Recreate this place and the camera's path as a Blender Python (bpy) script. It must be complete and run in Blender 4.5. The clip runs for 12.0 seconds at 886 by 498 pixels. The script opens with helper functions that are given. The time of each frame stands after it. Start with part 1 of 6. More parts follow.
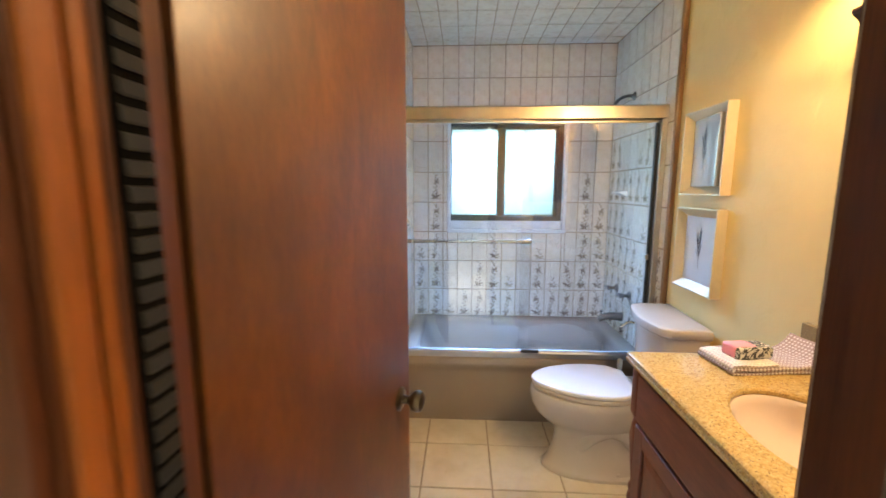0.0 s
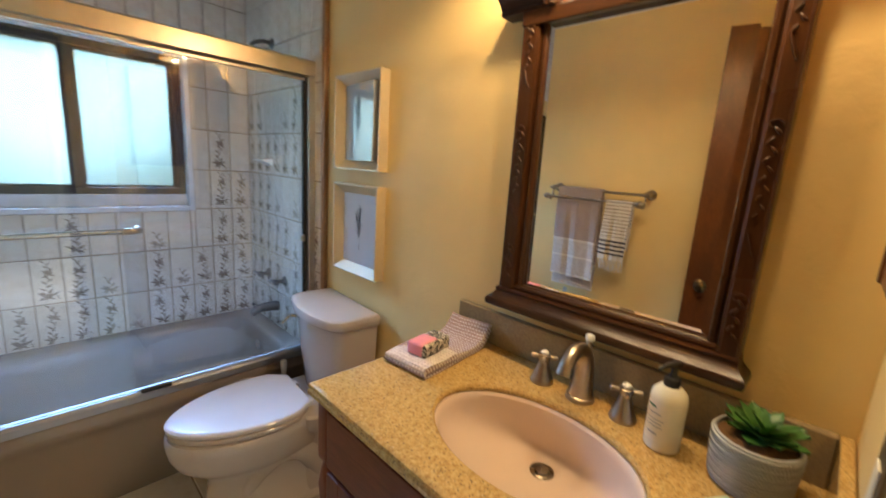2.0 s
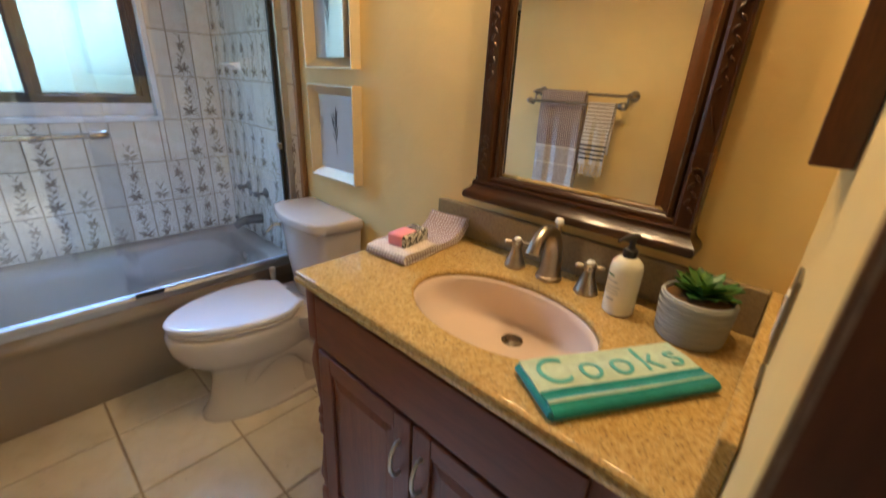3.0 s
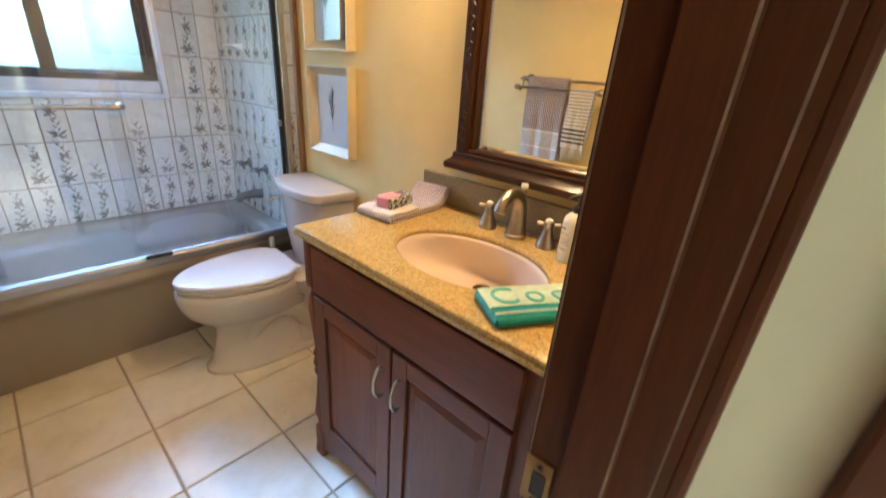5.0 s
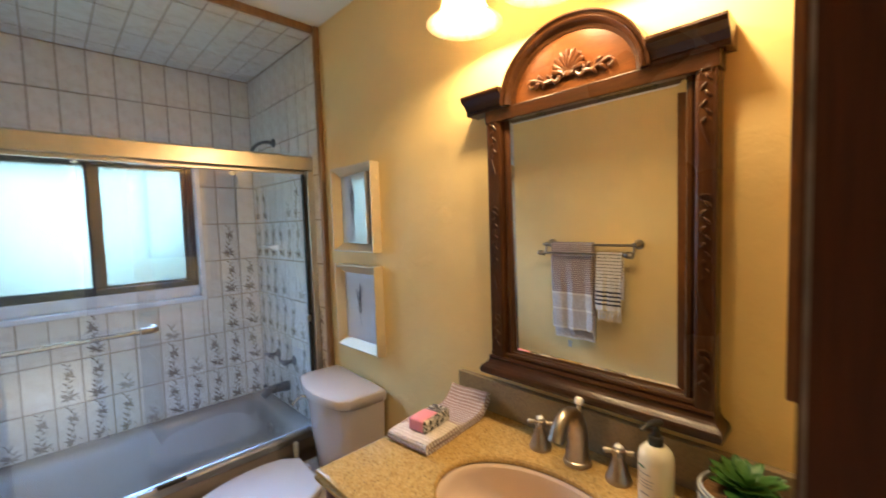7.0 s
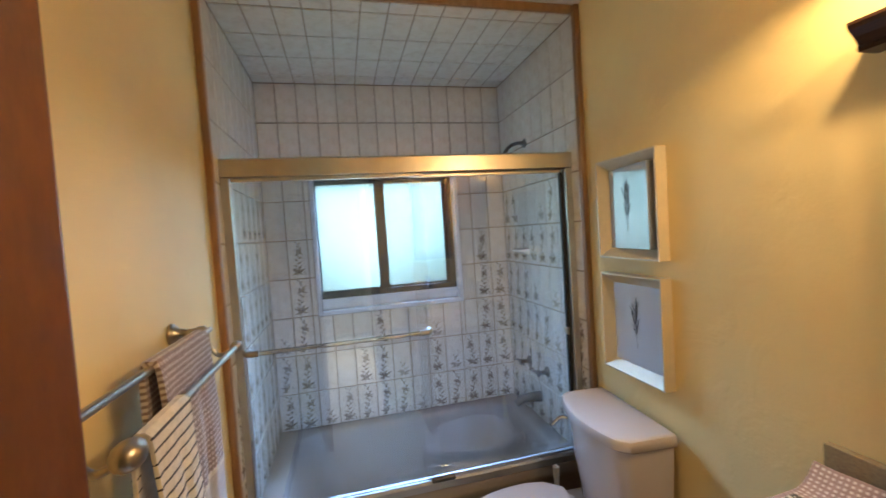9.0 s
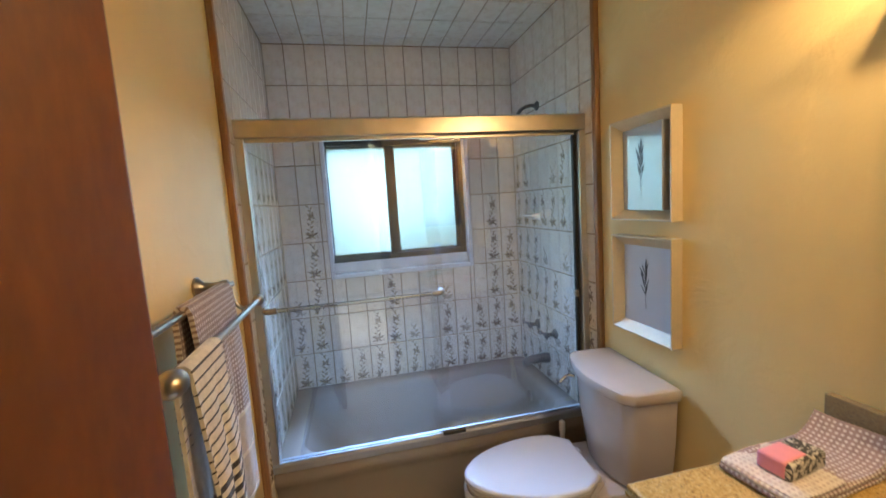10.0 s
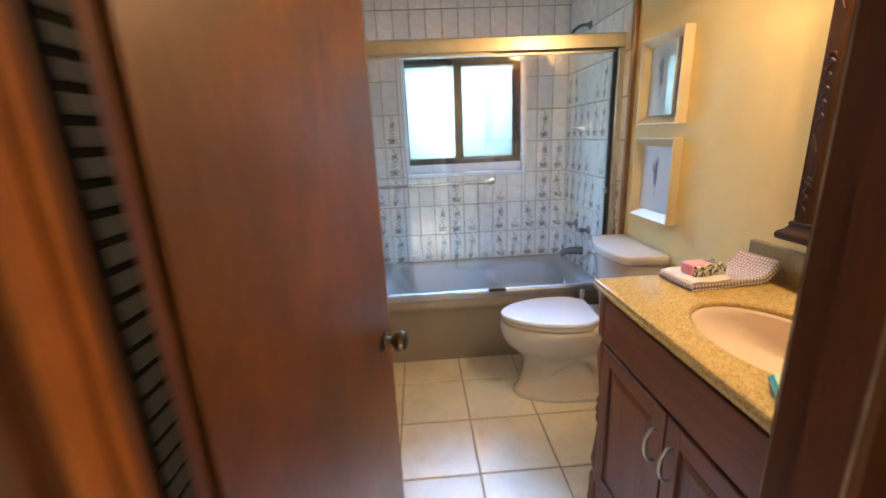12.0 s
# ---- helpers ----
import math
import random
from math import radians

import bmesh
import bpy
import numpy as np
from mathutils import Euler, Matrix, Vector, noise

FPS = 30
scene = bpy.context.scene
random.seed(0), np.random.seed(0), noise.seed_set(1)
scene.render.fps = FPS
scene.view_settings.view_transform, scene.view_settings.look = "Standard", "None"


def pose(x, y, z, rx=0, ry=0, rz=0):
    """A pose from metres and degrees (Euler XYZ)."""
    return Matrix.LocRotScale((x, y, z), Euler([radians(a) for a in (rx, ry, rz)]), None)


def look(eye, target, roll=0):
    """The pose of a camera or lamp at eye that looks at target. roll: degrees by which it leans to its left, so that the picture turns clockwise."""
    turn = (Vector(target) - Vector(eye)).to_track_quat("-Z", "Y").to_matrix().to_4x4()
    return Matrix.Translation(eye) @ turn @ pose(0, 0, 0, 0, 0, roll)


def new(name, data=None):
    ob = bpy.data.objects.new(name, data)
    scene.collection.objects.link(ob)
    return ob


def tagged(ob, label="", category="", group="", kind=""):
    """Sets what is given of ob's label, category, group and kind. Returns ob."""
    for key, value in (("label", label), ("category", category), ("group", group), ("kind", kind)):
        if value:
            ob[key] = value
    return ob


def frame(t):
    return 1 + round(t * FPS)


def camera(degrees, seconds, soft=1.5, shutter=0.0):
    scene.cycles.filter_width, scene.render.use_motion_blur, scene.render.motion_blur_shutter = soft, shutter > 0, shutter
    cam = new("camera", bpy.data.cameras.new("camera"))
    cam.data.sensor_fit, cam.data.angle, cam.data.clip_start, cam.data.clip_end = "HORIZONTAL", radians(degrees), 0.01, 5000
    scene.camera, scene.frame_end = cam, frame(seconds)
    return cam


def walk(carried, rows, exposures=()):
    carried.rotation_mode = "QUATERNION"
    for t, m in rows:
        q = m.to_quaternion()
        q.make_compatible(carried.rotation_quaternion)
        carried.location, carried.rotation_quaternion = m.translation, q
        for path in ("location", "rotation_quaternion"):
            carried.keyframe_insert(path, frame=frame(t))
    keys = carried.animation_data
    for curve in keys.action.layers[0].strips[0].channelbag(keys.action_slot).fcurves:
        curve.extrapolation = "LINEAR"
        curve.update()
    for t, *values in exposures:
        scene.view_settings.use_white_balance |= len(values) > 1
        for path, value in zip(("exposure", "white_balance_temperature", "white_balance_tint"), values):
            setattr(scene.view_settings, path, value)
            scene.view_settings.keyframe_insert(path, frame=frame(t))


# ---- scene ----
cam = camera(94.8, 12.0, shutter=0.5)
PATH = [
    (0, (0.37, 0.704, 1.393), (0.271, 2.681, 1.106), 0.1),
    (0.5, (0.404, 0.859, 1.36), (0.527, 2.838, 1.096), 1.6),
    (1, (0.427, 1.004, 1.4), (0.999, 2.9, 1.123), 3.0),
    (1.5, (0.441, 1.093, 1.424), (1.544, 2.748, 1.209), 5.6),
    (2, (0.47, 1.142, 1.406), (1.876, 2.509, 1.013), 3.8),
    (2.5, (0.466, 1.147, 1.385), (1.922, 2.404, 0.837), 3.5),
    (3, (0.452, 1.083, 1.337), (1.839, 2.315, 0.589), 3.2),
    (3.2, (0.435, 1.054, 1.327), (1.797, 2.264, 0.504), 3.6),
    (4.8, (0.354, 0.919, 1.302), (1.719, 2.112, 0.458), 4.7),
    (5, (0.356, 0.925, 1.313), (1.743, 2.133, 0.528), 4.4),
    (5.5, (0.392, 0.968, 1.378), (1.853, 2.208, 0.805), 3.1),
    (6, (0.438, 1.005, 1.433), (1.952, 2.27, 1.107), 1.4),
    (6.5, (0.451, 1.001, 1.455), (1.937, 2.319, 1.225), 0.1),
    (7, (0.452, 1.04, 1.483), (1.847, 2.468, 1.358), -1.8),
    (7.5, (0.438, 1.114, 1.504), (1.685, 2.676, 1.461), -3.9),
    (7.7, (0.383, 1.186, 1.492), (1.62, 2.757, 1.455), -5.0),
    (9.3, (0.421, 1.311, 1.515), (0.808, 3.271, 1.413), -3.3),
    (9.5, (0.415, 1.315, 1.505), (0.803, 3.273, 1.382), -3.1),
    (10, (0.392, 1.287, 1.479), (0.817, 3.228, 1.257), -3.7),
    (10.5, (0.368, 1.23, 1.444), (0.82, 3.151, 1.12), -3.6),
    (11, (0.371, 1.085, 1.396), (0.76, 3.001, 0.974), -3.2),
    (11.5, (0.383, 0.929, 1.379), (0.644, 2.85, 0.887), -3.3),
    (12, (0.332, 0.726, 1.361), (0.431, 2.652, 0.83), -2.6),
]
walk(cam, [(t, look(eye, target, roll)) for t, eye, target, roll in PATH],
     exposures=[(0.0, 0.62), (1.0, 0.18), (1.5, -0.06), (2.0, -0.16), (2.5, -0.2), (3.2, -0.1), (4.8, 0.40), (5.0, 0.40), (5.5, 0.28), (6.5, 0.04), (7.5, -0.16), (9.5, -0.17), (10.5, -0.1), (11.5, 0.12), (12.0, 0.38)])

# ---- world and light ----
world = bpy.data.worlds.new("world")
scene.world = world
world.use_nodes = True
wn = world.node_tree.nodes
sky = wn.new("ShaderNodeTexSky")
sky.sky_type = "NISHITA"
sky.sun_disc = False
sky.sun_elevation = radians(40)
sky.sun_rotation = radians(200)
world.node_tree.links.new(sky.outputs[0], wn["Background"].inputs[0])
wn["Background"].inputs[1].default_value = 0.08


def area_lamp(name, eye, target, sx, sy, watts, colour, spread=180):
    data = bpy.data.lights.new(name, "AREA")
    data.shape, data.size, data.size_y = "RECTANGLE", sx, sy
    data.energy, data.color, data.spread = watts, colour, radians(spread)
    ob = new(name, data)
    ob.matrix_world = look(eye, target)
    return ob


ZR = 2.425                        # the room's ceiling
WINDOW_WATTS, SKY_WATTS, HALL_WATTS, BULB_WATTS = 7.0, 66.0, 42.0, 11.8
DAY, WARM = (0.44, 0.68, 1.0), (1.0, 0.735, 0.415)
area_lamp("window_daylight", (0.68, 4.02, 1.50), (0.68, 2.0, 1.30), 0.82, 0.66, WINDOW_WATTS, DAY, 105)
area_lamp("window_skylight", (0.68, 4.20, 1.98), (0.60, 1.95, 0.0), 0.90, 0.60, SKY_WATTS, (0.26, 0.50, 1.0), 62)
# added fill under the hall ceiling; stands in for the hall's unseen light source
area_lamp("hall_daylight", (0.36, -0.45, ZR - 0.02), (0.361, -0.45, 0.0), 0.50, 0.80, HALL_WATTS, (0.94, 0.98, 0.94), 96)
for by in (1.772, 1.536, 1.300):
    data = bpy.data.lights.new("bulb_light", "POINT")
    data.energy, data.color, data.shadow_soft_size = BULB_WATTS, WARM, 0.020
    bulb = new("bulb_light", data)
    bulb.location = (1.27, by, 2.024)


# ---- materials ----
class Nodes:
    """A small builder for one node material."""

    def __init__(self, name, rough=0.5, metal=0.0, spec=0.5):
        self.mat = bpy.data.materials.new(name)
        self.mat.use_nodes = True
        self.nt = self.mat.node_tree
        self.b = self.nt.nodes["Principled BSDF"]
        self.b.inputs["Roughness"].default_value = rough
        self.b.inputs["Metallic"].default_value = metal
        self.b.inputs["Specular IOR Level"].default_value = spec
        self.tc = self.nt.nodes.new("ShaderNodeTexCoord")

    def add(self, kind):
        return self.nt.nodes.new(kind)

    def link(self, a, b):
        self.nt.links.new(a, b)

    def coords(self, scale=(1, 1, 1), rot=(0, 0, 0)):
        m = self.add("ShaderNodeMapping")
        m.inputs["Scale"].default_value = scale
        m.inputs["Rotation"].default_value = rot
        self.link(self.tc.outputs["Object"], m.inputs["Vector"])
        return m.outputs[0]

    def noise(self, scale, detail=4, rough=0.55, vec=None, distort=0.0):
        n = self.add("ShaderNodeTexNoise")
        n.inputs["Scale"].default_value = scale
        n.inputs["Detail"].default_value = detail
        n.inputs["Roughness"].default_value = rough
        n.inputs["Distortion"].default_value = distort
        self.link(vec or self.tc.outputs["Object"], n.inputs["Vector"])
        return n.outputs["Fac"]

    def ramp(self, fac, stops):
        r = self.add("ShaderNodeValToRGB")
        els = r.color_ramp.elements
        while len(els) < len(stops):
            els.new(0.5)
        for e, (p, c) in zip(els, stops):
            e.position, e.color = p, (*c, 1) if len(c) == 3 else c
        self.link(fac, r.inputs[0])
        return r.outputs[0]

    def mix(self, fac, a, b, mode="MIX"):
        m = self.add("ShaderNodeMix")
        m.data_type, m.blend_type = "RGBA", mode
        for sock, v in ((m.inputs[0], fac), (m.inputs[6], a), (m.inputs[7], b)):
            if isinstance(v, (int, float)):
                sock.default_value = v
            elif isinstance(v, tuple):
                sock.default_value = (*v, 1)
            else:
                self.link(v, sock)
        return m.outputs[2]

    def colour(self, v):
        if isinstance(v, tuple):
            self.b.inputs["Base Color"].default_value = (*v, 1)
        else:
            self.link(v, self.b.inputs["Base Color"])
        return self

    def bump(self, height, strength=0.2, dist=0.01):
        n = self.add("ShaderNodeBump")
        n.inputs["Strength"].default_value = strength
        n.inputs["Distance"].default_value = dist
        self.link(height, n.inputs["Height"])
        self.link(n.outputs[0], self.b.inputs["Normal"])
        return self

    def roughness(self, fac, lo, hi):
        m = self.add("ShaderNodeMapRange")
        m.inputs[3].default_value, m.inputs[4].default_value = lo, hi
        self.link(fac, m.inputs[0])
        self.link(m.outputs[0], self.b.inputs["Roughness"])
        return self

    def random(self):
        return self.add("ShaderNodeObjectInfo").outputs["Random"]


def mul(c, k):
    return tuple(x * k for x in c)


def plain(name, c, rough=0.5, metal=0.0, spec=0.5, vary=0.12, scale=40, bump=0.0):
    n = Nodes(name, rough, metal, spec)
    f = n.noise(scale)
    n.colour(n.ramp(f, [(0.3, mul(c, 1 - vary)), (0.7, mul(c, 1 + vary * 0.5))]))
    n.roughness(n.noise(scale * 0.35), max(rough - 0.07, 0.02), rough + 0.1)
    if bump:
        n.bump(f, bump, 0.003)
    return n.mat


def paint(name, c, bump=0.34):
    n = Nodes(name, 0.62, 0, 0.35)
    big = n.noise(2.2, 3)
    col = n.ramp(big, [(0.3, mul(c, 0.93)), (0.7, mul(c, 1.04))])
    n.colour(col)
    knock = n.ramp(n.noise(5.5, 4, 0.55, distort=0.6), [(0.52, (0, 0, 0)), (0.72, (1, 1, 1))])
    fine = n.noise(120, 3)
    n.bump(n.mix(0.22, knock, fine), bump, 0.0062)
    return n.mat


def wood(name, dark, light, rough=0.28, grain=(14, 14, 1.2), rot=(0, 0, 0), coat=0.3, spec=0.5, coat_rough=0.16, blotch=0.35):
    n = Nodes(name, rough, 0, spec)
    v = n.coords(grain, rot)
    streak = n.noise(3.0, 8, 0.65, v, 0.8)
    fine = n.noise(22.0, 4, 0.6, v)
    blot = n.noise(2.6, 3, 0.5)
    base = n.ramp(streak, [(0.28, dark), (0.72, light)])
    base = n.mix(0.22, base, n.ramp(fine, [(0.4, mul(dark, 0.7)), (0.6, light)]))
    n.colour(n.mix(n.ramp(blot, [(0.35, (0.0,) * 3), (0.7, (blotch,) * 3)]), base, mul(dark, 0.8)))
    n.roughness(blot, rough - 0.08, rough + 0.14)
    n.bump(fine, 0.08, 0.002)
    n.b.inputs["Coat Weight"].default_value = coat
    n.b.inputs["Coat Roughness"].default_value = coat_rough
    return n.mat


M_WALL = paint("cream_paint", (0.78, 0.580, 0.255))
M_WALL_HALL = paint("pale_hall_paint", (0.74, 0.74, 0.62), 0.12)
M_CEIL = paint("white_ceiling_paint", (0.80, 0.78, 0.74), 0.15)
M_DOOR = wood("varnished_door_veneer", (0.074, 0.0190, 0.0026), (0.190, 0.053, 0.0072), 0.40, (5, 5, 1.6), coat=0.35, spec=0.35, coat_rough=0.26, blotch=0.8)
# jamb wood set darker than the door's for the shade in the doorway
M_JAMB = wood("dark_jamb_wood", (0.056, 0.0145, 0.004), (0.112, 0.029, 0.008), 0.46, (16, 16, 1.0), coat=0.05, spec=0.25)
# the same jamb where it is lit; that light sits in this colour
M_JAMB_LIT = wood("orange_brown_jamb_lit", (0.18, 0.046, 0.007), (0.32, 0.090, 0.014), 0.42, (14, 14, 1.0), coat=0.05, spec=0.2)
M_TRIM = wood("oak_trim", (0.22, 0.10, 0.035), (0.40, 0.20, 0.075), 0.40, (22, 22, 1.4), coat=0.1)
M_MIRWOOD = wood("mahogany_frame", (0.031, 0.0108, 0.0036), (0.082, 0.0285, 0.0080), 0.25, (18, 18, 1.6), coat=0.4, spec=0.25)
M_MIRWOOD_H = wood("mahogany_rail", (0.026, 0.0092, 0.0030), (0.066, 0.0230, 0.0066), 0.26, (18, 1.6, 18), coat=0.4, spec=0.25)
M_PANEL = wood("mahogany_panel", (0.085, 0.0265, 0.0062), (0.165, 0.054, 0.0125), 0.26, (10, 1.5, 10), coat=0.5, spec=0.25)
M_CARVED = wood("carved_crest_wood", (0.060, 0.020, 0.0068), (0.145, 0.050, 0.0165), 0.24, (18, 18, 18), coat=0.5, spec=0.4)
M_VANITY = wood("vanity_wood", (0.092, 0.023, 0.010), (0.190, 0.052, 0.022), 0.40, (12, 12, 1.2), coat=0.1, spec=0.35)
M_VANITY_H = wood("vanity_wood_across", (0.092, 0.023, 0.010), (0.190, 0.052, 0.022), 0.40, (12, 1.2, 12), coat=0.1, spec=0.35)
M_LOUVER = wood("louver_wood", (0.075, 0.025, 0.010), (0.16, 0.055, 0.020), 0.34, (12, 12, 2))
M_SLAT = plain("dark_slat_paint", (0.020, 0.015, 0.010), 0.7, 0, 0.2)
M_SLOT = plain("slot_shade_black", (0.006, 0.005, 0.004), 1.0, 0, 0.0)
M_WORN = plain("worn_edge", (0.20, 0.13, 0.095), 0.6, vary=0.5, scale=30)
M_DARK = plain("hole_black", (0.012, 0.012, 0.012), 0.5)
M_BLACK = plain("black_plastic", (0.02, 0.02, 0.02), 0.3)
M_BRASS = plain("aged_brass", (0.50, 0.36, 0.16), 0.32, 1.0, vary=0.3, scale=25)
# darker copy of the nickel: the tub fittings' backlit shade painted into the metal
M_NICKEL_BACKLIT = plain("backlit_nickel", (0.20, 0.19, 0.18), 0.28, 1.0, vary=0.15, scale=60)
M_NICKEL = plain("brushed_nickel", (0.43, 0.375, 0.31), 0.30, 1.0, vary=0.10, scale=60)
M_BRONZE_KNOB = plain("antique_knob_metal", (0.16, 0.11, 0.065), 0.30, 1.0, vary=0.25, scale=30)
M_CHROME = plain("chrome", (0.80, 0.80, 0.80), 0.10, 1.0, vary=0.04)
M_SHFRAME = plain("satin_gold_aluminium", (0.60, 0.55, 0.48), 0.30, 1.0, vary=0.08, scale=18)
M_TRACK = plain("bright_aluminium", (0.38, 0.39, 0.43), 0.40, 0.6, vary=0.06, scale=18)
M_WINFRAME = plain("bronze_aluminium", (0.020, 0.021, 0.021), 0.48, 0.0, 0.3)
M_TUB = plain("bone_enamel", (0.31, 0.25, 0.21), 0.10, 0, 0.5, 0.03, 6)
M_TOILET = plain("bone_vitreous_china", (0.53, 0.46, 0.41), 0.08, 0, 0.5, 0.03, 7)
M_SEAT = plain("white_toilet_lid", (0.66, 0.63, 0.64), 0.15, 0, 0.5, 0.02, 12)
M_SINK = plain("almond_china", (0.72, 0.575, 0.465), 0.09, 0, 0.5, 0.03, 8)
M_WHITE = plain("white_porcelain", (0.84, 0.82, 0.78), 0.12, 0, 0.5, 0.02)
M_PLASTIC = plain("ivory_plastic", (0.80, 0.74, 0.60), 0.35, 0, 0.5, 0.03)
M_PLATE = plain("pewter_plate", (0.30, 0.26, 0.21), 0.35, 1.0, vary=0.2, scale=30)
M_MARBLE = plain("grey_marble_sill", (0.68, 0.70, 0.74), 0.25, 0, 0.5, 0.12, 9)
M_GOLD = plain("champagne_gold_leaf", (0.64, 0.53, 0.35), 0.32, 0.35, 0.6, 0.04, 50)
M_SOIL = plain("pot_soil", (0.16, 0.085, 0.035), 0.9, 0, 0.2, 0.5, 140, 0.8)
M_GREY_PLASTIC = plain("grey_drain", (0.25, 0.22, 0.18), 0.25, 1.0)
M_TEXT = plain("label_grey", (0.42, 0.41, 0.37), 0.6)
M_GREEN_INK = plain("label_green", (0.10, 0.22, 0.12), 0.6)
M_PINK = plain("pink_paper_band", (0.84, 0.31, 0.37), 0.5, vary=0.06)
M_INK = plain("charcoal_ink", (0.075, 0.075, 0.08), 0.8, vary=0.3, scale=90)
M_MOTIF = plain("brown_glaze_motif", (0.24, 0.19, 0.15), 0.22, vary=0.35, scale=70)
M_MOTIF_B = plain("tan_glaze_motif", (0.30, 0.24, 0.19), 0.22, vary=0.30, scale=60)
M_MOTIF_PALE = plain("faded_glaze_motif", (0.38, 0.32, 0.26), 0.22, vary=0.25, scale=70)


def make_mirror():
    n = Nodes("silvered_glass", 0.012, 1.0)
    n.colour((0.86, 0.86, 0.83))
    return n.mat


def make_clear_glass(name, tint, film=0.05, gloss=1.35):
    """Thin pane: passes light straight on, reflects by Fresnel, with a faint soap film."""
    n = Nodes(name)
    out = n.nt.nodes["Material Output"]
    tr = n.add("ShaderNodeBsdfTransparent")
    tr.inputs[0].default_value = (*tint, 1)
    gl = n.add("ShaderNodeBsdfGlossy")
    gl.inputs["Roughness"].default_value = 0.03
    fr = n.add("ShaderNodeFresnel")
    fr.inputs[0].default_value = 1.5
    k = n.add("ShaderNodeMath")
    k.operation = "MULTIPLY"
    k.inputs[1].default_value = gloss
    n.link(fr.outputs[0], k.inputs[0])
    df = n.add("ShaderNodeBsdfDiffuse")
    df.inputs[0].default_value = (0.75, 0.78, 0.80, 1)
    soap = n.add("ShaderNodeMixShader")
    r = n.ramp(n.noise(5, 5, 0.6), [(0.35, (film * 0.4,) * 3), (0.7, (film * 1.5,) * 3)])
    n.link(r, soap.inputs[0])
    n.link(tr.outputs[0], soap.inputs[1])
    n.link(df.outputs[0], soap.inputs[2])
    mx = n.add("ShaderNodeMixShader")
    n.link(k.outputs[0], mx.inputs[0])
    n.link(soap.outputs[0], mx.inputs[1])
    n.link(gl.outputs[0], mx.inputs[2])
    n.link(mx.outputs[0], out.inputs[0])
    return n.mat


def make_frosted(name, c):
    """Obscure glass: daylight from behind spreads in it."""
    n = Nodes(name)
    out = n.nt.nodes["Material Output"]
    tl = n.add("ShaderNodeBsdfTranslucent")
    v = n.coords((1.0, 1.0, 0.7))
    n.link(n.ramp(n.noise(1.9, 2, 0.4, v), [(0.35, mul(c, 0.80)), (0.65, c)]), tl.inputs[0])
    gl = n.add("ShaderNodeBsdfGlossy")
    gl.inputs["Roughness"].default_value = 0.25
    mx = n.add("ShaderNodeMixShader")
    mx.inputs[0].default_value = 0.06
    n.link(tl.outputs[0], mx.inputs[1])
    n.link(gl.outputs[0], mx.inputs[2])
    n.link(mx.outputs[0], out.inputs[0])
    return n.mat


def make_shade():
    """Alabaster lamp glass: partly see-through to light, softly glossy."""
    n = Nodes("alabaster_glass", 0.3)
    out = n.nt.nodes["Material Output"]
    c = n.ramp(n.noise(14, 5, 0.6, distort=2.0), [(0.35, (0.94, 0.82, 0.60)), (0.65, (1.0, 0.97, 0.90))])
    tl = n.add("ShaderNodeBsdfTranslucent")
    df = n.add("ShaderNodeBsdfDiffuse")
    n.link(c, tl.inputs[0])
    n.link(c, df.inputs[0])
    a = n.add("ShaderNodeMixShader")
    a.inputs[0].default_value = 0.14
    n.link(tl.outputs[0], a.inputs[1])
    n.link(df.outputs[0], a.inputs[2])
    n.link(a.outputs[0], out.inputs[0])
    return n.mat


def make_wall_tile():
    n = Nodes("ivory_marbled_tile", 0.14)
    v = n.coords((5, 5, 1.1))
    vein = n.noise(4.0, 6, 0.6, v, 0.6)
    base = n.ramp(vein, [(0.28, (0.63, 0.54, 0.44)), (0.50, (0.72, 0.65, 0.56)), (0.75, (0.77, 0.72, 0.645))])
    shade = n.ramp(n.random(), [(0.0, (0.92, 0.91, 0.89)), (1.0, (1.0, 1.0, 1.0))])
    n.colour(n.mix(1.0, base, shade, "MULTIPLY"))
    n.bump(n.noise(14, 2), 0.10, 0.003)
    return n.mat


def make_floor_tile():
    n = Nodes("stone_look_floor_tile", 0.50, 0, 0.5)
    rnd = n.add("ShaderNodeVectorMath")
    rnd.operation = "SCALE"
    rnd.inputs[0].default_value = (37.0, 91.0, 13.0)
    n.link(n.random(), rnd.inputs["Scale"])
    ad = n.add("ShaderNodeVectorMath")
    n.link(n.tc.outputs["Object"], ad.inputs[0])
    n.link(rnd.outputs[0], ad.inputs[1])
    cloud = n.noise(3.2, 5, 0.55, ad.outputs[0], 0.2)
    base = n.ramp(cloud, [(0.30, (0.66, 0.56, 0.43)), (0.50, (0.75, 0.665, 0.55)), (0.75, (0.80, 0.73, 0.635))])
    streak = n.ramp(n.noise(9, 5, 0.65, ad.outputs[0], 0.4), [(0.30, (0.90, 0.87, 0.82)), (0.55, (1.0, 1.0, 1.0))])
    base = n.mix(1.0, base, streak, "MULTIPLY")
    pits = n.ramp(n.noise(26, 4, 0.7, ad.outputs[0], 0.4), [(0.66, (0, 0, 0)), (0.72, (0.42, 0.42, 0.42))])
    n.colour(n.mix(pits, base, (0.36, 0.28, 0.20)))
    n.roughness(cloud, 0.46, 0.60)
    n.b.inputs["Coat Weight"].default_value = 0.25
    n.b.inputs["Coat IOR"].default_value = 1.5
    n.b.inputs["Coat Roughness"].default_value = 0.42
    n.bump(n.noise(16, 5, 0.6, ad.outputs[0]), 0.10, 0.004)
    return n.mat


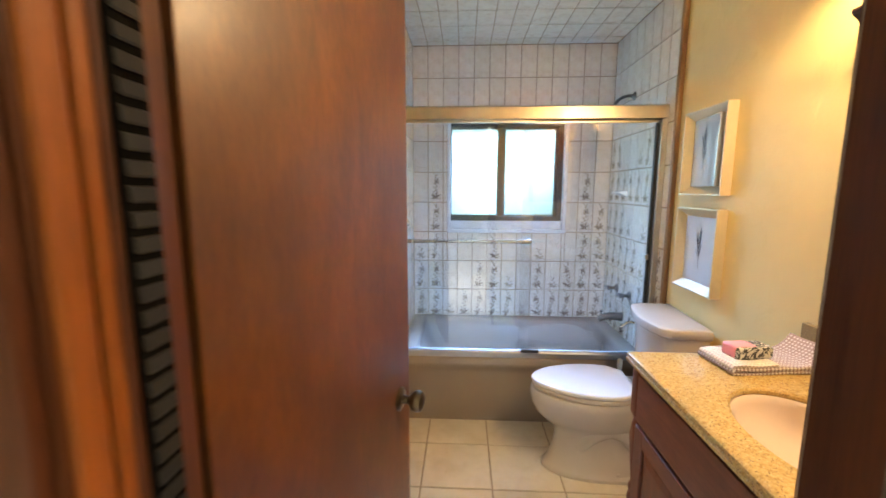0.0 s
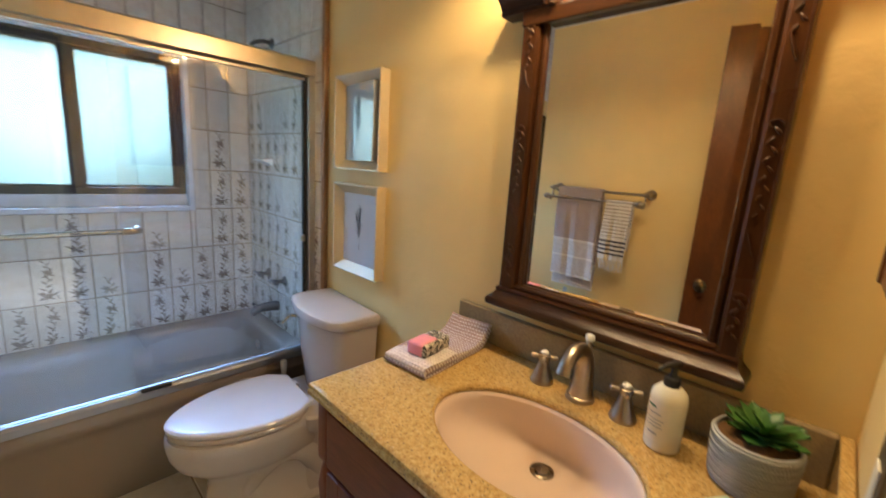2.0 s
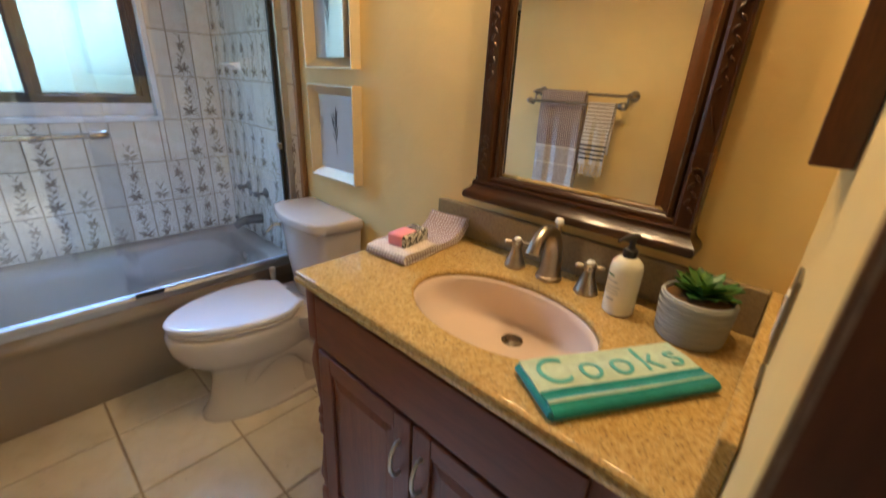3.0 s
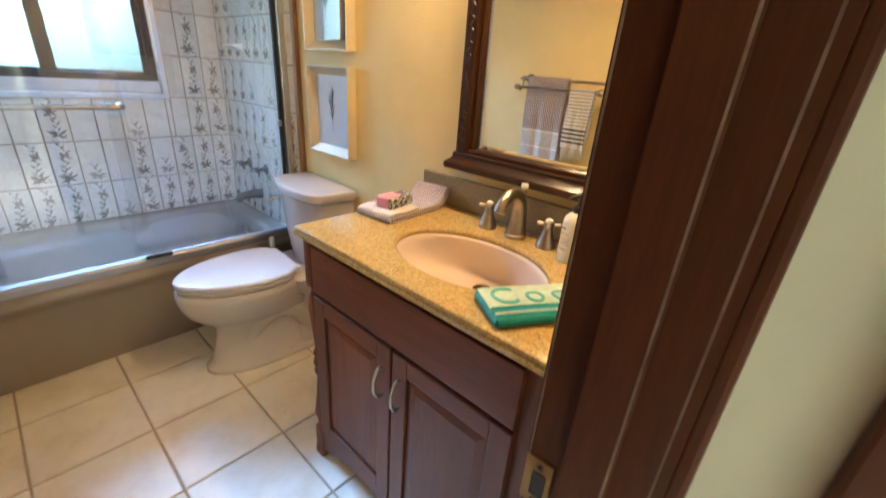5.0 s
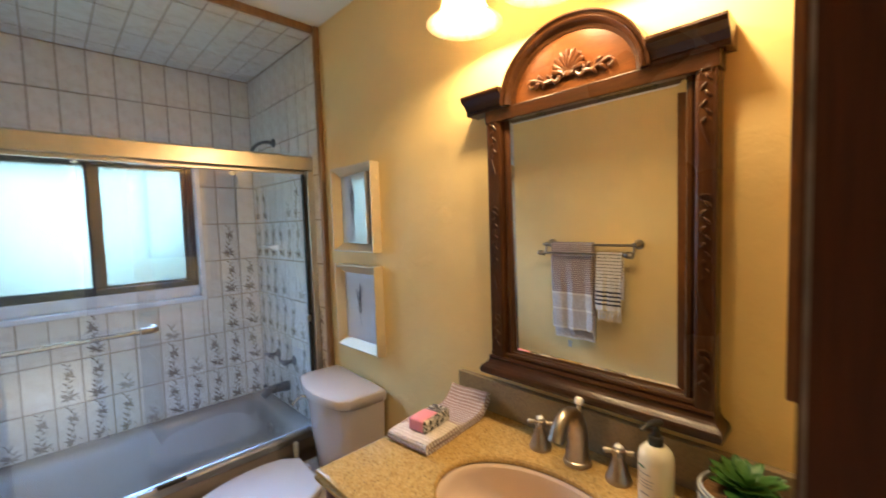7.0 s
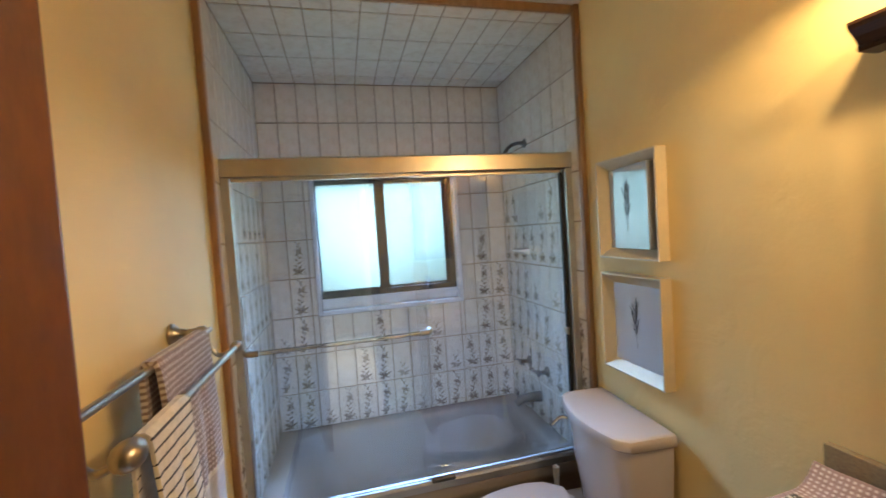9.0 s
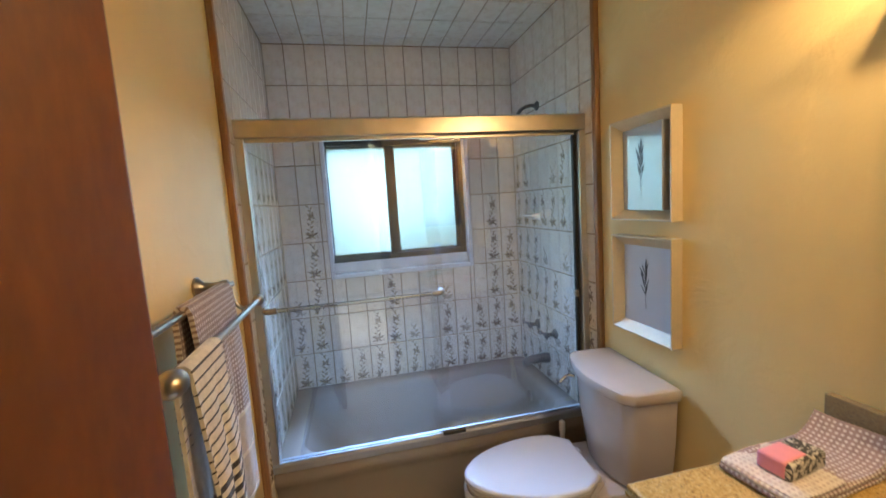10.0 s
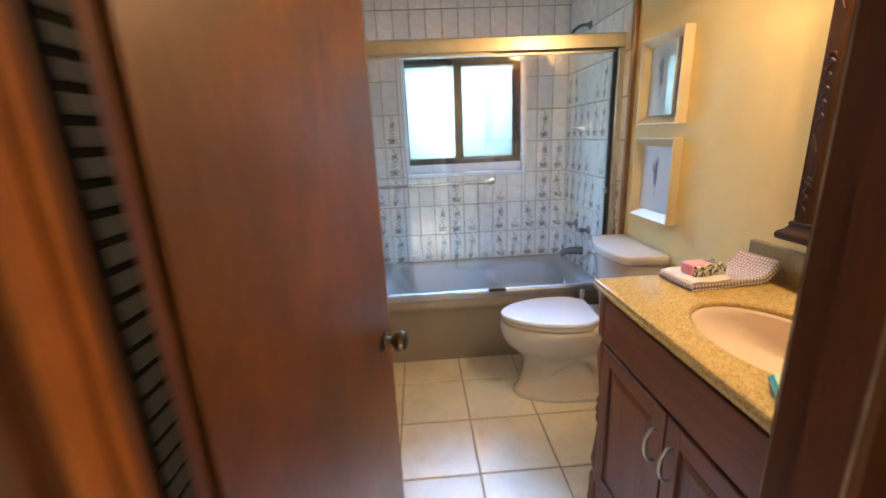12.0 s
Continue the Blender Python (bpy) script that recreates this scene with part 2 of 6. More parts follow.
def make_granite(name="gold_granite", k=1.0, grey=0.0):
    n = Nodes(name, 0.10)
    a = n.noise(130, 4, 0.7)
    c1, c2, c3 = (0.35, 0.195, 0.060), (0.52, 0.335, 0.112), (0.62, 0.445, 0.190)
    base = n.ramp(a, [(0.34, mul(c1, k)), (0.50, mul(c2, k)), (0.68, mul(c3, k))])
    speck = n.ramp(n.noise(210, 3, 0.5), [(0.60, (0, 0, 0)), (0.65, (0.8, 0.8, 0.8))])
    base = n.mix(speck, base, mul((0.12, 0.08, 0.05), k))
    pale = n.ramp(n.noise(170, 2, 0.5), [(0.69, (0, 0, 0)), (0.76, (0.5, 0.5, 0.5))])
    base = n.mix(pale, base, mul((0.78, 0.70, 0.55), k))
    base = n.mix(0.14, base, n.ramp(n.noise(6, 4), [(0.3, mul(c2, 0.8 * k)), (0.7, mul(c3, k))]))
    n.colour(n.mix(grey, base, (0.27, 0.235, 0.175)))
    return n.mat


def make_dots(name, ground, dot, scale):
    """Woven towel with rows of raised dots."""
    n = Nodes(name, 0.95, 0, 0.1)
    n.b.inputs["Sheen Weight"].default_value = 0.3
    v = n.add("ShaderNodeTexVoronoi")
    v.voronoi_dimensions = "2D"
    v.inputs["Scale"].default_value = scale
    v.inputs["Randomness"].default_value = 0.08
    n.link(n.tc.outputs["UV"], v.inputs["Vector"])
    f = n.ramp(v.outputs["Distance"], [(0.22, (1, 1, 1)), (0.32, (0, 0, 0))])
    g = n.ramp(n.noise(60, 3), [(0.3, mul(ground, 0.85)), (0.7, mul(ground, 1.1))])
    n.colour(n.mix(f, g, dot))
    n.bump(n.noise(420, 2), 0.5, 0.003)
    return n.mat


def make_cloth(name, c, vary=0.12):
    n = Nodes(name, 0.95, 0, 0.1)
    n.b.inputs["Sheen Weight"].default_value = 0.3
    n.colour(n.ramp(n.noise(70, 4), [(0.3, mul(c, 1 - vary)), (0.7, mul(c, 1 + vary))]))
    n.bump(n.noise(420, 2), 0.5, 0.003)
    return n.mat


def make_pot():
    n = Nodes("grey_ribbed_ceramic", 0.72)
    w = n.add("ShaderNodeTexWave")
    w.bands_direction = "Z"
    w.inputs["Scale"].default_value = 62
    w.inputs["Distortion"].default_value = 1.2
    n.link(n.tc.outputs["Object"], w.inputs["Vector"])
    base = n.ramp(w.outputs["Fac"], [(0.1, (0.30, 0.31, 0.31)), (0.8, (0.52, 0.53, 0.51))])
    n.colour(n.mix(0.25, base, n.ramp(n.noise(9, 4), [(0.3, (0.30, 0.31, 0.32)), (0.7, (0.60, 0.60, 0.57))])))
    n.bump(w.outputs["Fac"], 0.7, 0.003)
    return n.mat


def make_zebra():
    n = Nodes("black_and_white_patterned_paper", 0.5)
    n.colour(n.ramp(n.noise(48, 2, 0.4, distort=2.5), [(0.47, (0.05, 0.045, 0.04)), (0.53, (0.62, 0.58, 0.50))]))
    return n.mat


def make_print(name, k, ior):
    """Print paper under picture glass."""
    n = Nodes(name, 0.5)
    n.colour(n.ramp(n.noise(3, 3), [(0.3, mul((0.60, 0.61, 0.63), k)), (0.7, mul((0.70, 0.70, 0.71), k))]))
    n.b.inputs["Coat Weight"].default_value = 1.0
    n.b.inputs["Coat Roughness"].default_value = 0.02
    n.b.inputs["Coat IOR"].default_value = ior
    return n.mat


def make_bottle():
    n = Nodes("milky_bottle_plastic", 0.22)
    n.colour((0.80, 0.76, 0.62))
    n.b.inputs["Subsurface Weight"].default_value = 0.15
    n.b.inputs["Subsurface Radius"].default_value = (0.02, 0.015, 0.008)
    return n.mat


M_MIRROR = make_mirror()
M_SHGLASS = make_clear_glass("shower_glass", (0.985, 0.99, 0.992), 0.010, 1.9)
# here the whitish film paints the bar's window glint, beside the raised gloss
M_ACRYLIC = make_clear_glass("clear_acrylic", (0.93, 0.95, 0.97), 0.10, 13.0)
M_FROST = make_frosted("obscure_glass", (0.215, 0.205, 0.130))
# same glass, dimmer and greener: the right pane's weaker daylight put into colour
M_FROST_B = make_frosted("obscure_glass_dim", (0.150, 0.150, 0.095))
M_SHADE = make_shade()
M_TILE = make_wall_tile()
M_FLOORTILE = make_floor_tile()
M_GRANITE = make_granite()
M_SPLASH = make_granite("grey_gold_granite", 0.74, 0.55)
M_GROUT = plain("tan_grout", (0.36, 0.27, 0.19), 0.9, 0, 0.2, 0.2, 60, 0.4)
M_GROUT_FLOOR = plain("floor_grout", (0.44, 0.33, 0.24), 0.92, 0, 0.2, 0.25, 50, 0.5)
M_DOTS = make_dots("brown_dotted_terry", (0.27, 0.185, 0.155), (0.62, 0.53, 0.46), 84)
M_DOTS_PALE = make_dots("mauve_dotted_weave", (0.36, 0.25, 0.235), (0.70, 0.63, 0.59), 92)
M_DOTS_INV = make_dots("cream_dotted_weave", (0.72, 0.65, 0.59), (0.54, 0.44, 0.41), 92)
M_CREAM_CLOTH = make_cloth("cream_terry", (0.66, 0.58, 0.46))
M_TAN_CLOTH = make_cloth("pale_terry_band", (0.50, 0.43, 0.37))
M_STRIPE_CLOTH = make_cloth("dark_stripe_thread", (0.055, 0.045, 0.045))
M_TEAL = make_cloth("teal_cotton", (0.012, 0.235, 0.215))
M_TEAL_PALE = make_cloth("pale_teal_cotton", (0.50, 0.62, 0.46))
M_TEAL_TEXT = make_cloth("teal_lettering_thread", (0.10, 0.42, 0.37))
M_POT = make_pot()
M_LEAF = plain("succulent_leaf", (0.055, 0.165, 0.030), 0.38, 0, 0.5, 0.35, 30)
M_ZEBRA = make_zebra()
M_PRINT = make_print("glazed_print_paper", 0.9, 2.0)
M_PRINT_GLOSS = make_print("grey_print_under_shiny_glass", 0.5, 3.4)
M_BOTTLE = make_bottle()


# ---- mesh helpers ----
def thing(name, at, label, category, group="", kind=""):
    ob = new(name)
    ob.empty_display_size = 0.05
    ob.location = at
    return tagged(ob, label, category, group, kind)


def part(name, bm, material, parent=None, label="", smooth=False):
    """Link a bmesh in world coordinates as one mesh object under a thing or under a part."""
    me = bpy.data.meshes.new(name)
    bmesh.ops.recalc_face_normals(bm, faces=bm.faces)
    for f in bm.faces:
        f.smooth = smooth
    bm.to_mesh(me)
    bm.free()
    me.materials.append(material)
    ob = new(name, me)
    if smooth:
        me.set_sharp_from_angle(angle=radians(38))
    if parent is not None:
        ob.parent = parent
        if parent.type == "EMPTY":
            ob.matrix_parent_inverse = Matrix.Translation(-parent.location)
    return tagged(ob, label)


def structure(name, bm, material, label, category, smooth=False):
    return tagged(part(name, bm, material, None, label, smooth), "", category, "", "structure")


def box(bm, lo, hi, bevel=0.0, seg=1):
    m = Matrix.Translation([(a + b) / 2 for a, b in zip(lo, hi)]) @ Matrix.Diagonal([abs(b - a) for a, b in zip(lo, hi)] + [1])
    vs = bmesh.ops.create_cube(bm, size=1.0, matrix=m)["verts"]
    if bevel:
        es = {e for v in vs for e in v.link_edges}
        bmesh.ops.bevel(bm, geom=list(es), offset=bevel, segments=seg, affect="EDGES", profile=0.6)
    return bm


def boxed(lo, hi, bevel=0.0, seg=1):
    return box(bmesh.new(), lo, hi, bevel, seg)


def loft(bm, rings, close=True, cap0=True, cap1=True):
    """Skin equal-length rings of points."""
    rows = [[bm.verts.new(p) for p in r] for r in rings]
    n = len(rows[0])
    for a, b in zip(rows, rows[1:]):
        for i in range(n if close else n - 1):
            j = (i + 1) % n
            bm.faces.new((a[i], a[j], b[j], b[i]))
    if cap0 and close:
        bm.faces.new(rows[0][::-1])
    if cap1 and close:
        bm.faces.new(rows[-1])
    return bm


def lathe(bm, profile, at, seg=32, axis="Z", cap0=True, cap1=True):
    """Turn a profile of (radius, height) round an axis through at."""
    rings = []
    for r, h in profile:
        ring = []
        for i in range(seg):
            a = 2 * math.pi * i / seg
            c, s = r * math.cos(a), r * math.sin(a)
            p = {"Z": (c, s, h), "X": (h, c, s), "Y": (c, h, s)}[axis]
            ring.append(tuple(u + v for u, v in zip(at, p)))
        rings.append(ring)
    return loft(bm, rings, True, cap0, cap1)


def tube(bm, pts, radii, seg=12):
    """A round bar swept along points; radii: one number or one a point."""
    pts = [Vector(p) for p in pts]
    if isinstance(radii, (int, float)):
        radii = [radii] * len(pts)
    rings, ref = [], None
    for i, p in enumerate(pts):
        d = (pts[min(i + 1, len(pts) - 1)] - pts[max(i - 1, 0)]).normalized()
        if ref is None:
            ref = Vector((0, 0, 1)) if abs(d.z) < 0.9 else Vector((1, 0, 0))
        u = (ref - d * ref.dot(d)).normalized()
        ref = u
        w = d.cross(u)
        rings.append([p + (u * math.cos(a) + w * math.sin(a)) * radii[i] for a in (2 * math.pi * k / seg for k in range(seg))])
    return loft(bm, rings)


def curve_pts(ctrl, n=8):
    """Catmull-Rom points through control points."""
    c = [Vector(p) for p in ctrl]
    c = [c[0] * 2 - c[1]] + c + [c[-1] * 2 - c[-2]]
    out = []
    for i in range(1, len(c) - 2):
        for k in range(n):
            t = k / n
            p0, p1, p2, p3 = c[i - 1:i + 3]
            out.append(0.5 * (2 * p1 + (p2 - p0) * t + (2 * p0 - 5 * p1 + 4 * p2 - p3) * t * t + (3 * p1 - p0 - 3 * p2 + p3) * t ** 3))
    out.append(c[-2])
    return out


def prism(bm, poly, axis, a, b):
    """Extrude a 2D outline along an axis from a to b. Axis X: (y, z); Y: (x, z); Z: (x, y)."""
    def at(p, h):
        return {"X": (h, p[0], p[1]), "Y": (p[0], h, p[1]), "Z": (p[0], p[1], h)}[axis]
    return loft(bm, [[at(p, a) for p in poly], [at(p, b) for p in poly]])


def rrect(cx, cy, hx, hy, r, z, n=6):
    """A rounded rectangle ring in the plane z."""
    out = []
    for sx, sy, a0 in ((1, 1, 0), (-1, 1, 90), (-1, -1, 180), (1, -1, 270)):
        for k in range(n + 1):
            a = radians(a0 + 90 * k / n)
            out.append((cx + sx * (hx - r) + r * math.cos(a), cy + sy * (hy - r) + r * math.sin(a), z))
    return out


def wall_with_hole(bm, axis, c0, c1, u0, u1, z0, z1, hole):
    """A thick wall normal to an axis (X or Y), from c0 to c1, with one opening (u0, u1, z0, z1)."""
    ha, hb, hz0, hz1 = hole
    for a, b, lo, hi in ((u0, ha, z0, z1), (hb, u1, z0, z1), (ha, hb, z0, hz0), (ha, hb, hz1, z1)):
        if b - a > 1e-4 and hi - lo > 1e-4:
            if axis == "Y":
                box(bm, (a, c0, lo), (b, c1, hi))
            else:
                box(bm, (c0, a, lo), (c1, b, hi))
    return bm


# ---- plan (metres) ----
XW, XE = -0.02, 1.44              # painted walls, left and right of the room
TX0, TX1, TYB = 0.0, 1.42, 3.73   # tile faces of the tub alcove
YS, YH = 1.055, 0.935             # doorway wall: room face and hall face
YT = 2.865                        # wooden trim at the alcove's mouth
ZA = 2.393                        # the alcove's ceiling
DX0, DX1, DZ = 0.115, 0.675, 2.03  # doorway
HX0, HX1, HY = 0.02, 0.700, -2.60  # hall
WX0, WX1, WZ0, WZ1 = 0.262, 1.106, 1.09, 1.892  # window opening

# ---- setting ----
floor_ob = structure("floor", boxed((HX0 - 0.1, HY, -0.10), (XE + 0.1, 3.95, -0.006)), M_GROUT_FLOOR, "sand-coloured stone-look ceramic floor tiles with dark grout", "floor")
structure("wall_east", boxed((XE, YH, 0), (XE + 0.10, YT, ZR + 0.05)), M_WALL, "cream yellow painted plaster wall beside the vanity", "wall")
structure("wall_west", boxed((XW - 0.10, YH, 0), (XW, YT, ZR + 0.05)), M_WALL, "cream yellow painted plaster wall with the towel rack", "wall")
structure("wall_south", wall_with_hole(bmesh.new(), "Y", YH + 0.004, YS, XW, XE, 0, ZR + 0.05, (DX0 - 0.02, DX1 + 0.02, 0, DZ + 0.02)), M_WALL, "cream painted wall round the doorway", "wall")
wall_n = structure("wall_north", wall_with_hole(bmesh.new(), "Y", TYB + 0.004, TYB + 0.16, TX0 - 0.12, TX1 + 0.12, 0, ZR + 0.05, (WX0, WX1, WZ0, WZ1)), M_GROUT, "tiled back wall of the tub alcove with a window", "wall")
wall_ae = structure("wall_alcove_east", boxed((TX1 + 0.004, YT, 0), (TX1 + 0.12, TYB + 0.004, ZR + 0.05)), M_GROUT, "tiled side wall of the tub alcove with the taps", "wall")
wall_aw = structure("wall_alcove_west", boxed((TX0 - 0.12, YT, 0), (TX0 - 0.004, TYB + 0.004, ZR + 0.05)), M_GROUT, "tiled side wall of the tub alcove", "wall")
structure("ceiling", boxed((XW, YS, ZR), (XE, YT - 0.002, ZR + 0.05)), M_CEIL, "white painted plaster ceiling", "ceiling")

# hall behind the doorway
structure("wall_hall_east", boxed((HX1, HY, 0), (HX1 + 0.08, YH, ZR + 0.05)), M_WALL_HALL, "pale green-white painted hall wall", "wall")
structure("wall_hall_west", boxed((HX0 - 0.08, HY, 0), (HX0, YH, ZR + 0.05)), M_WALL_HALL, "pale painted hall wall", "wall")
structure("wall_hall_north", wall_with_hole(bmesh.new(), "Y", YH, YH + 0.004, HX0, HX1 - 0.001, 0, ZR + 0.05, (DX0 - 0.02, DX1 + 0.02, 0, DZ + 0.02)), M_WALL_HALL, "pale painted hall side of the doorway wall", "wall")
structure("wall_hall_south", boxed((HX0 - 0.08, HY - 0.08, 0), (HX1 + 0.08, HY, ZR + 0.05)), M_WALL_HALL, "pale painted end wall of the hall", "wall")
structure("ceiling_hall", boxed((HX0, HY, ZR), (HX1, YH, ZR + 0.05)), M_CEIL, "white painted hall ceiling", "ceiling")

# tiled alcove ceiling: tiles joined into one mesh
bm = boxed((TX0 - 0.004, YT, ZA + 0.004), (TX1 + 0.004, TYB + 0.004, ZR + 0.05))
TP = 1.42 / 13
ROWS = [YT + 0.010, 2.955, 3.173, 3.391, 3.609, TYB]
for i in range(13):
    for y0, y1 in zip(ROWS, ROWS[1:]):
        box(bm, (TX0 + i * TP + 0.0028, y0 + 0.0048, ZA), (TX0 + (i + 1) * TP - 0.0028, y1 - 0.0048, ZA + 0.008), 0.0012)
alc_ceiling = structure("ceiling_alcove", bm, M_TILE, "ivory ceramic tiles over the tub", "ceiling")
alc_ceiling.data.materials.append(M_GROUT)
for f in alc_ceiling.data.polygons[:6]:
    f.material_index = 1

# wooden trim round the alcove's mouth
trim_bits = (
    ("trim_1", (XE - 0.024, YT - 0.022, 0), (XE + 0.002, YT + 0.006, ZR), "narrow oak trim strip up the wall beside the tub"),
    ("trim_2", (XW - 0.002, YT - 0.022, 0), (XW + 0.024, YT + 0.006, ZR), "narrow oak trim strip up the wall beside the tub"),
    ("trim_3", (XW + 0.024, YT - 0.010, ZA - 0.002), (XE - 0.024, YT + 0.006, ZR + 0.002), "narrow oak trim strip across the ceiling before the tub"),
)
for nm, lo, hi, lab in trim_bits:
    structure(nm, boxed(lo, hi, 0.007, 2), M_TRIM, lab, "trim")
structure("baseboard_1", boxed((XW, YS, 0), (XW + 0.013, YT - 0.022, 0.085), 0.004), M_JAMB, "dark stained wooden baseboard", "baseboard")
structure("baseboard_2", boxed((XE - 0.013, 1.97, 0), (XE, YT - 0.024, 0.085), 0.004), M_JAMB, "dark stained wooden baseboard", "baseboard")


# doorway lining: two jambs and a head, each with a stop, and the casings
def jamb_outline(side):
    """Plan outline of a rebated jamb; side +1 stands at the latch, -1 at the hinges."""
    x = DX1 if side > 0 else DX0
    s = side
    pts = [(x + s * 0.02, YS + 0.002), (x, YS + 0.002), (x, 1.018), (x - s * 0.012, 1.015), (x - s * 0.012, 0.976), (x, 0.973), (x, YH - 0.004), (x + s * 0.02, YH - 0.004)]
    return pts


frame_ob = thing("door_frame_1", (0.395, 1.0, 0), "dark wooden door frame with stops, partly darkened for shade", "door frame", kind="structure")
part("jamb", prism(bmesh.new(), jamb_outline(1), "Z", 0, DZ), M_JAMB, frame_ob)
part("jamb", prism(bmesh.new(), jamb_outline(-1), "Z", 0, DZ), M_JAMB, frame_ob)
part("lining_strip", boxed((DX0 - 0.004, 0.936, 0), (DX0 + 0.006, 0.960, DZ), 0.003, 2), M_JAMB_LIT, frame_ob, "orange-brown jamb strip, its light put into the colour")
part("lining_strip", boxed((DX0 - 0.004, 0.9635, 0), (DX0 + 0.0085, 0.980, DZ), 0.003, 2), M_JAMB_LIT, frame_ob, "orange-brown jamb strip, its light put into the colour")
part("head_jamb", boxed((DX0 - 0.02, YH - 0.004, DZ), (DX1 + 0.02, YS + 0.002, DZ + 0.02)), M_JAMB, frame_ob)
for x0, x1 in ((DX1 + 0.004, DX1 + 0.0245), (DX0 - 0.065, DX0 - 0.006)):
    part("casing", boxed((x0, YH - 0.018, 0), (x1, YH - 0.001, DZ + 0.07), 0.005, 2), M_JAMB, frame_ob)
part("casing", boxed((DX0 - 0.065, YH - 0.018, DZ + 0.012), (DX1 + 0.0245, YH - 0.001, DZ + 0.075), 0.005, 2), M_JAMB, frame_ob)
for yy, xx in ((0.9745, DX1 - 0.0122), (0.9400, DX1 - 0.0006), (1.0545, DX1 - 0.0006)):
    part("worn_line", boxed((xx, yy - 0.0010, 0.0), (xx + 0.0012, yy + 0.0010, DZ - 0.001)), M_WORN, frame_ob, "pale worn paint line along the edge")
bm = boxed((DX1 - 0.0022, 1.024, 0.874), (DX1 + 0.001, 1.0560, 0.942), 0.0008)
strike = part("strike_plate", bm, M_BRASS, frame_ob, "worn brass strike plate")
# no hole is cut: a black slab paints the shade inside it
part("latch_hole", boxed((DX1 - 0.0036, 1.030, 0.890), (DX1 - 0.0016, 1.046, 0.924)), M_DARK, strike)
for z in (0.882, 0.934):
    part("screw", lathe(bmesh.new(), [(0.004, 0.0), (0.003, 0.0012)], (DX1 - 0.0036, 1.039, z), 10, "X"), M_GREY_PLASTIC, strike)

# a strip of fine louvre slots along the hinge jamb
strip = thing("vent_strip", (DX0 + 0.012, 1.005, 0.6), "dark narrow slotted strip along the hinge jamb", "vent strip")
# near-black sheet paints the shade between the slats
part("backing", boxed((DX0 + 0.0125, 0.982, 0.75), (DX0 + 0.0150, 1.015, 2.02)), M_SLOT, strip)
slat_me = None
for k in range(66):
    z = 0.77 + k * 0.0187
    if slat_me is None:
        ob = part("slat", prism(bmesh.new(), [(DX0 + 0.0148, z - 0.002), (DX0 + 0.0172, z - 0.004), (DX0 + 0.0180, z - 0.002), (DX0 + 0.0170, z + 0.0075), (DX0 + 0.0150, z + 0.0085)], "Y", 0.986, 1.012), M_SLAT, strip)
        slat_me = ob.data
    else:
        ob = new("slat", slat_me)
        ob.parent = strip
        ob.matrix_parent_inverse = Matrix.Translation(-strip.location)
        ob.location = (0, 0, k * 0.0187)

# a further door casing in the hall
hall_frame = thing("door_frame_2", (HX1, 0.5, 0), "dark stained door casing in the hall wall", "door frame", kind="structure")
part("casing", boxed((HX1 - 0.018, 0.785, 0), (HX1 - 0.001, 0.848, DZ + 0.07), 0.005, 2), M_JAMB, hall_frame)
part("casing", boxed((HX1 - 0.018, 0.02, 0), (HX1 - 0.001, 0.083, DZ + 0.07), 0.005, 2), M_JAMB, hall_frame)
part("closed_door", boxed((HX1 - 0.006, 0.085, 0.01), (HX1 - 0.001, 0.783, DZ), 0.001), M_DOOR, hall_frame)


# ---- door ----
def build_door():
    hinge = Vector((DX0 + 0.006, 1.063, 0))
    free = Vector((0.244, 1.617, 0))
    d = (free - hinge)
    w = d.length
    ang = math.degrees(math.atan2(d.y, d.x))
    root = thing("door_1", (0, 0, 0), "orange-brown varnished flush wooden door standing open", "door", kind="structure")
    leaf = part("leaf", boxed((0, 0, 0.012), (w, 0.035, DZ - 0.004), 0.0025, 2), M_DOOR, root)
    for sgn, y0 in ((-1, 0.0), (1, 0.035)):
        prof = [(0.030, 0.0), (0.030, 0.003), (0.026, 0.006), (0.012, 0.008), (0.010, 0.022), (0.016, 0.028), (0.025, 0.036), (0.0275, 0.046), (0.024, 0.056), (0.012, 0.061), (0.002, 0.062)]
        part("door_knob", lathe(bmesh.new(), [(r * 0.88, y0 + sgn * h * 0.92) for r, h in prof], (w - 0.060, 0, 0.927), 28, "Y"), M_BRONZE_KNOB, root, "antique bronze round knob", True)
    part("latch_plate", boxed((w - 0.0005, 0.006, 0.885), (w + 0.0012, 0.029, 0.945)), M_BRASS, root)
    for z in (0.25, 1.02, 1.80):
        part("hinge", lathe(bmesh.new(), [(0.006, -0.045), (0.006, 0.045)], (-0.004, 0.035, z), 12), M_BRASS, root)
    root.matrix_basis = Matrix.Translation(hinge) @ Matrix.Rotation(radians(ang), 4, "Z")
    return root


build_door()


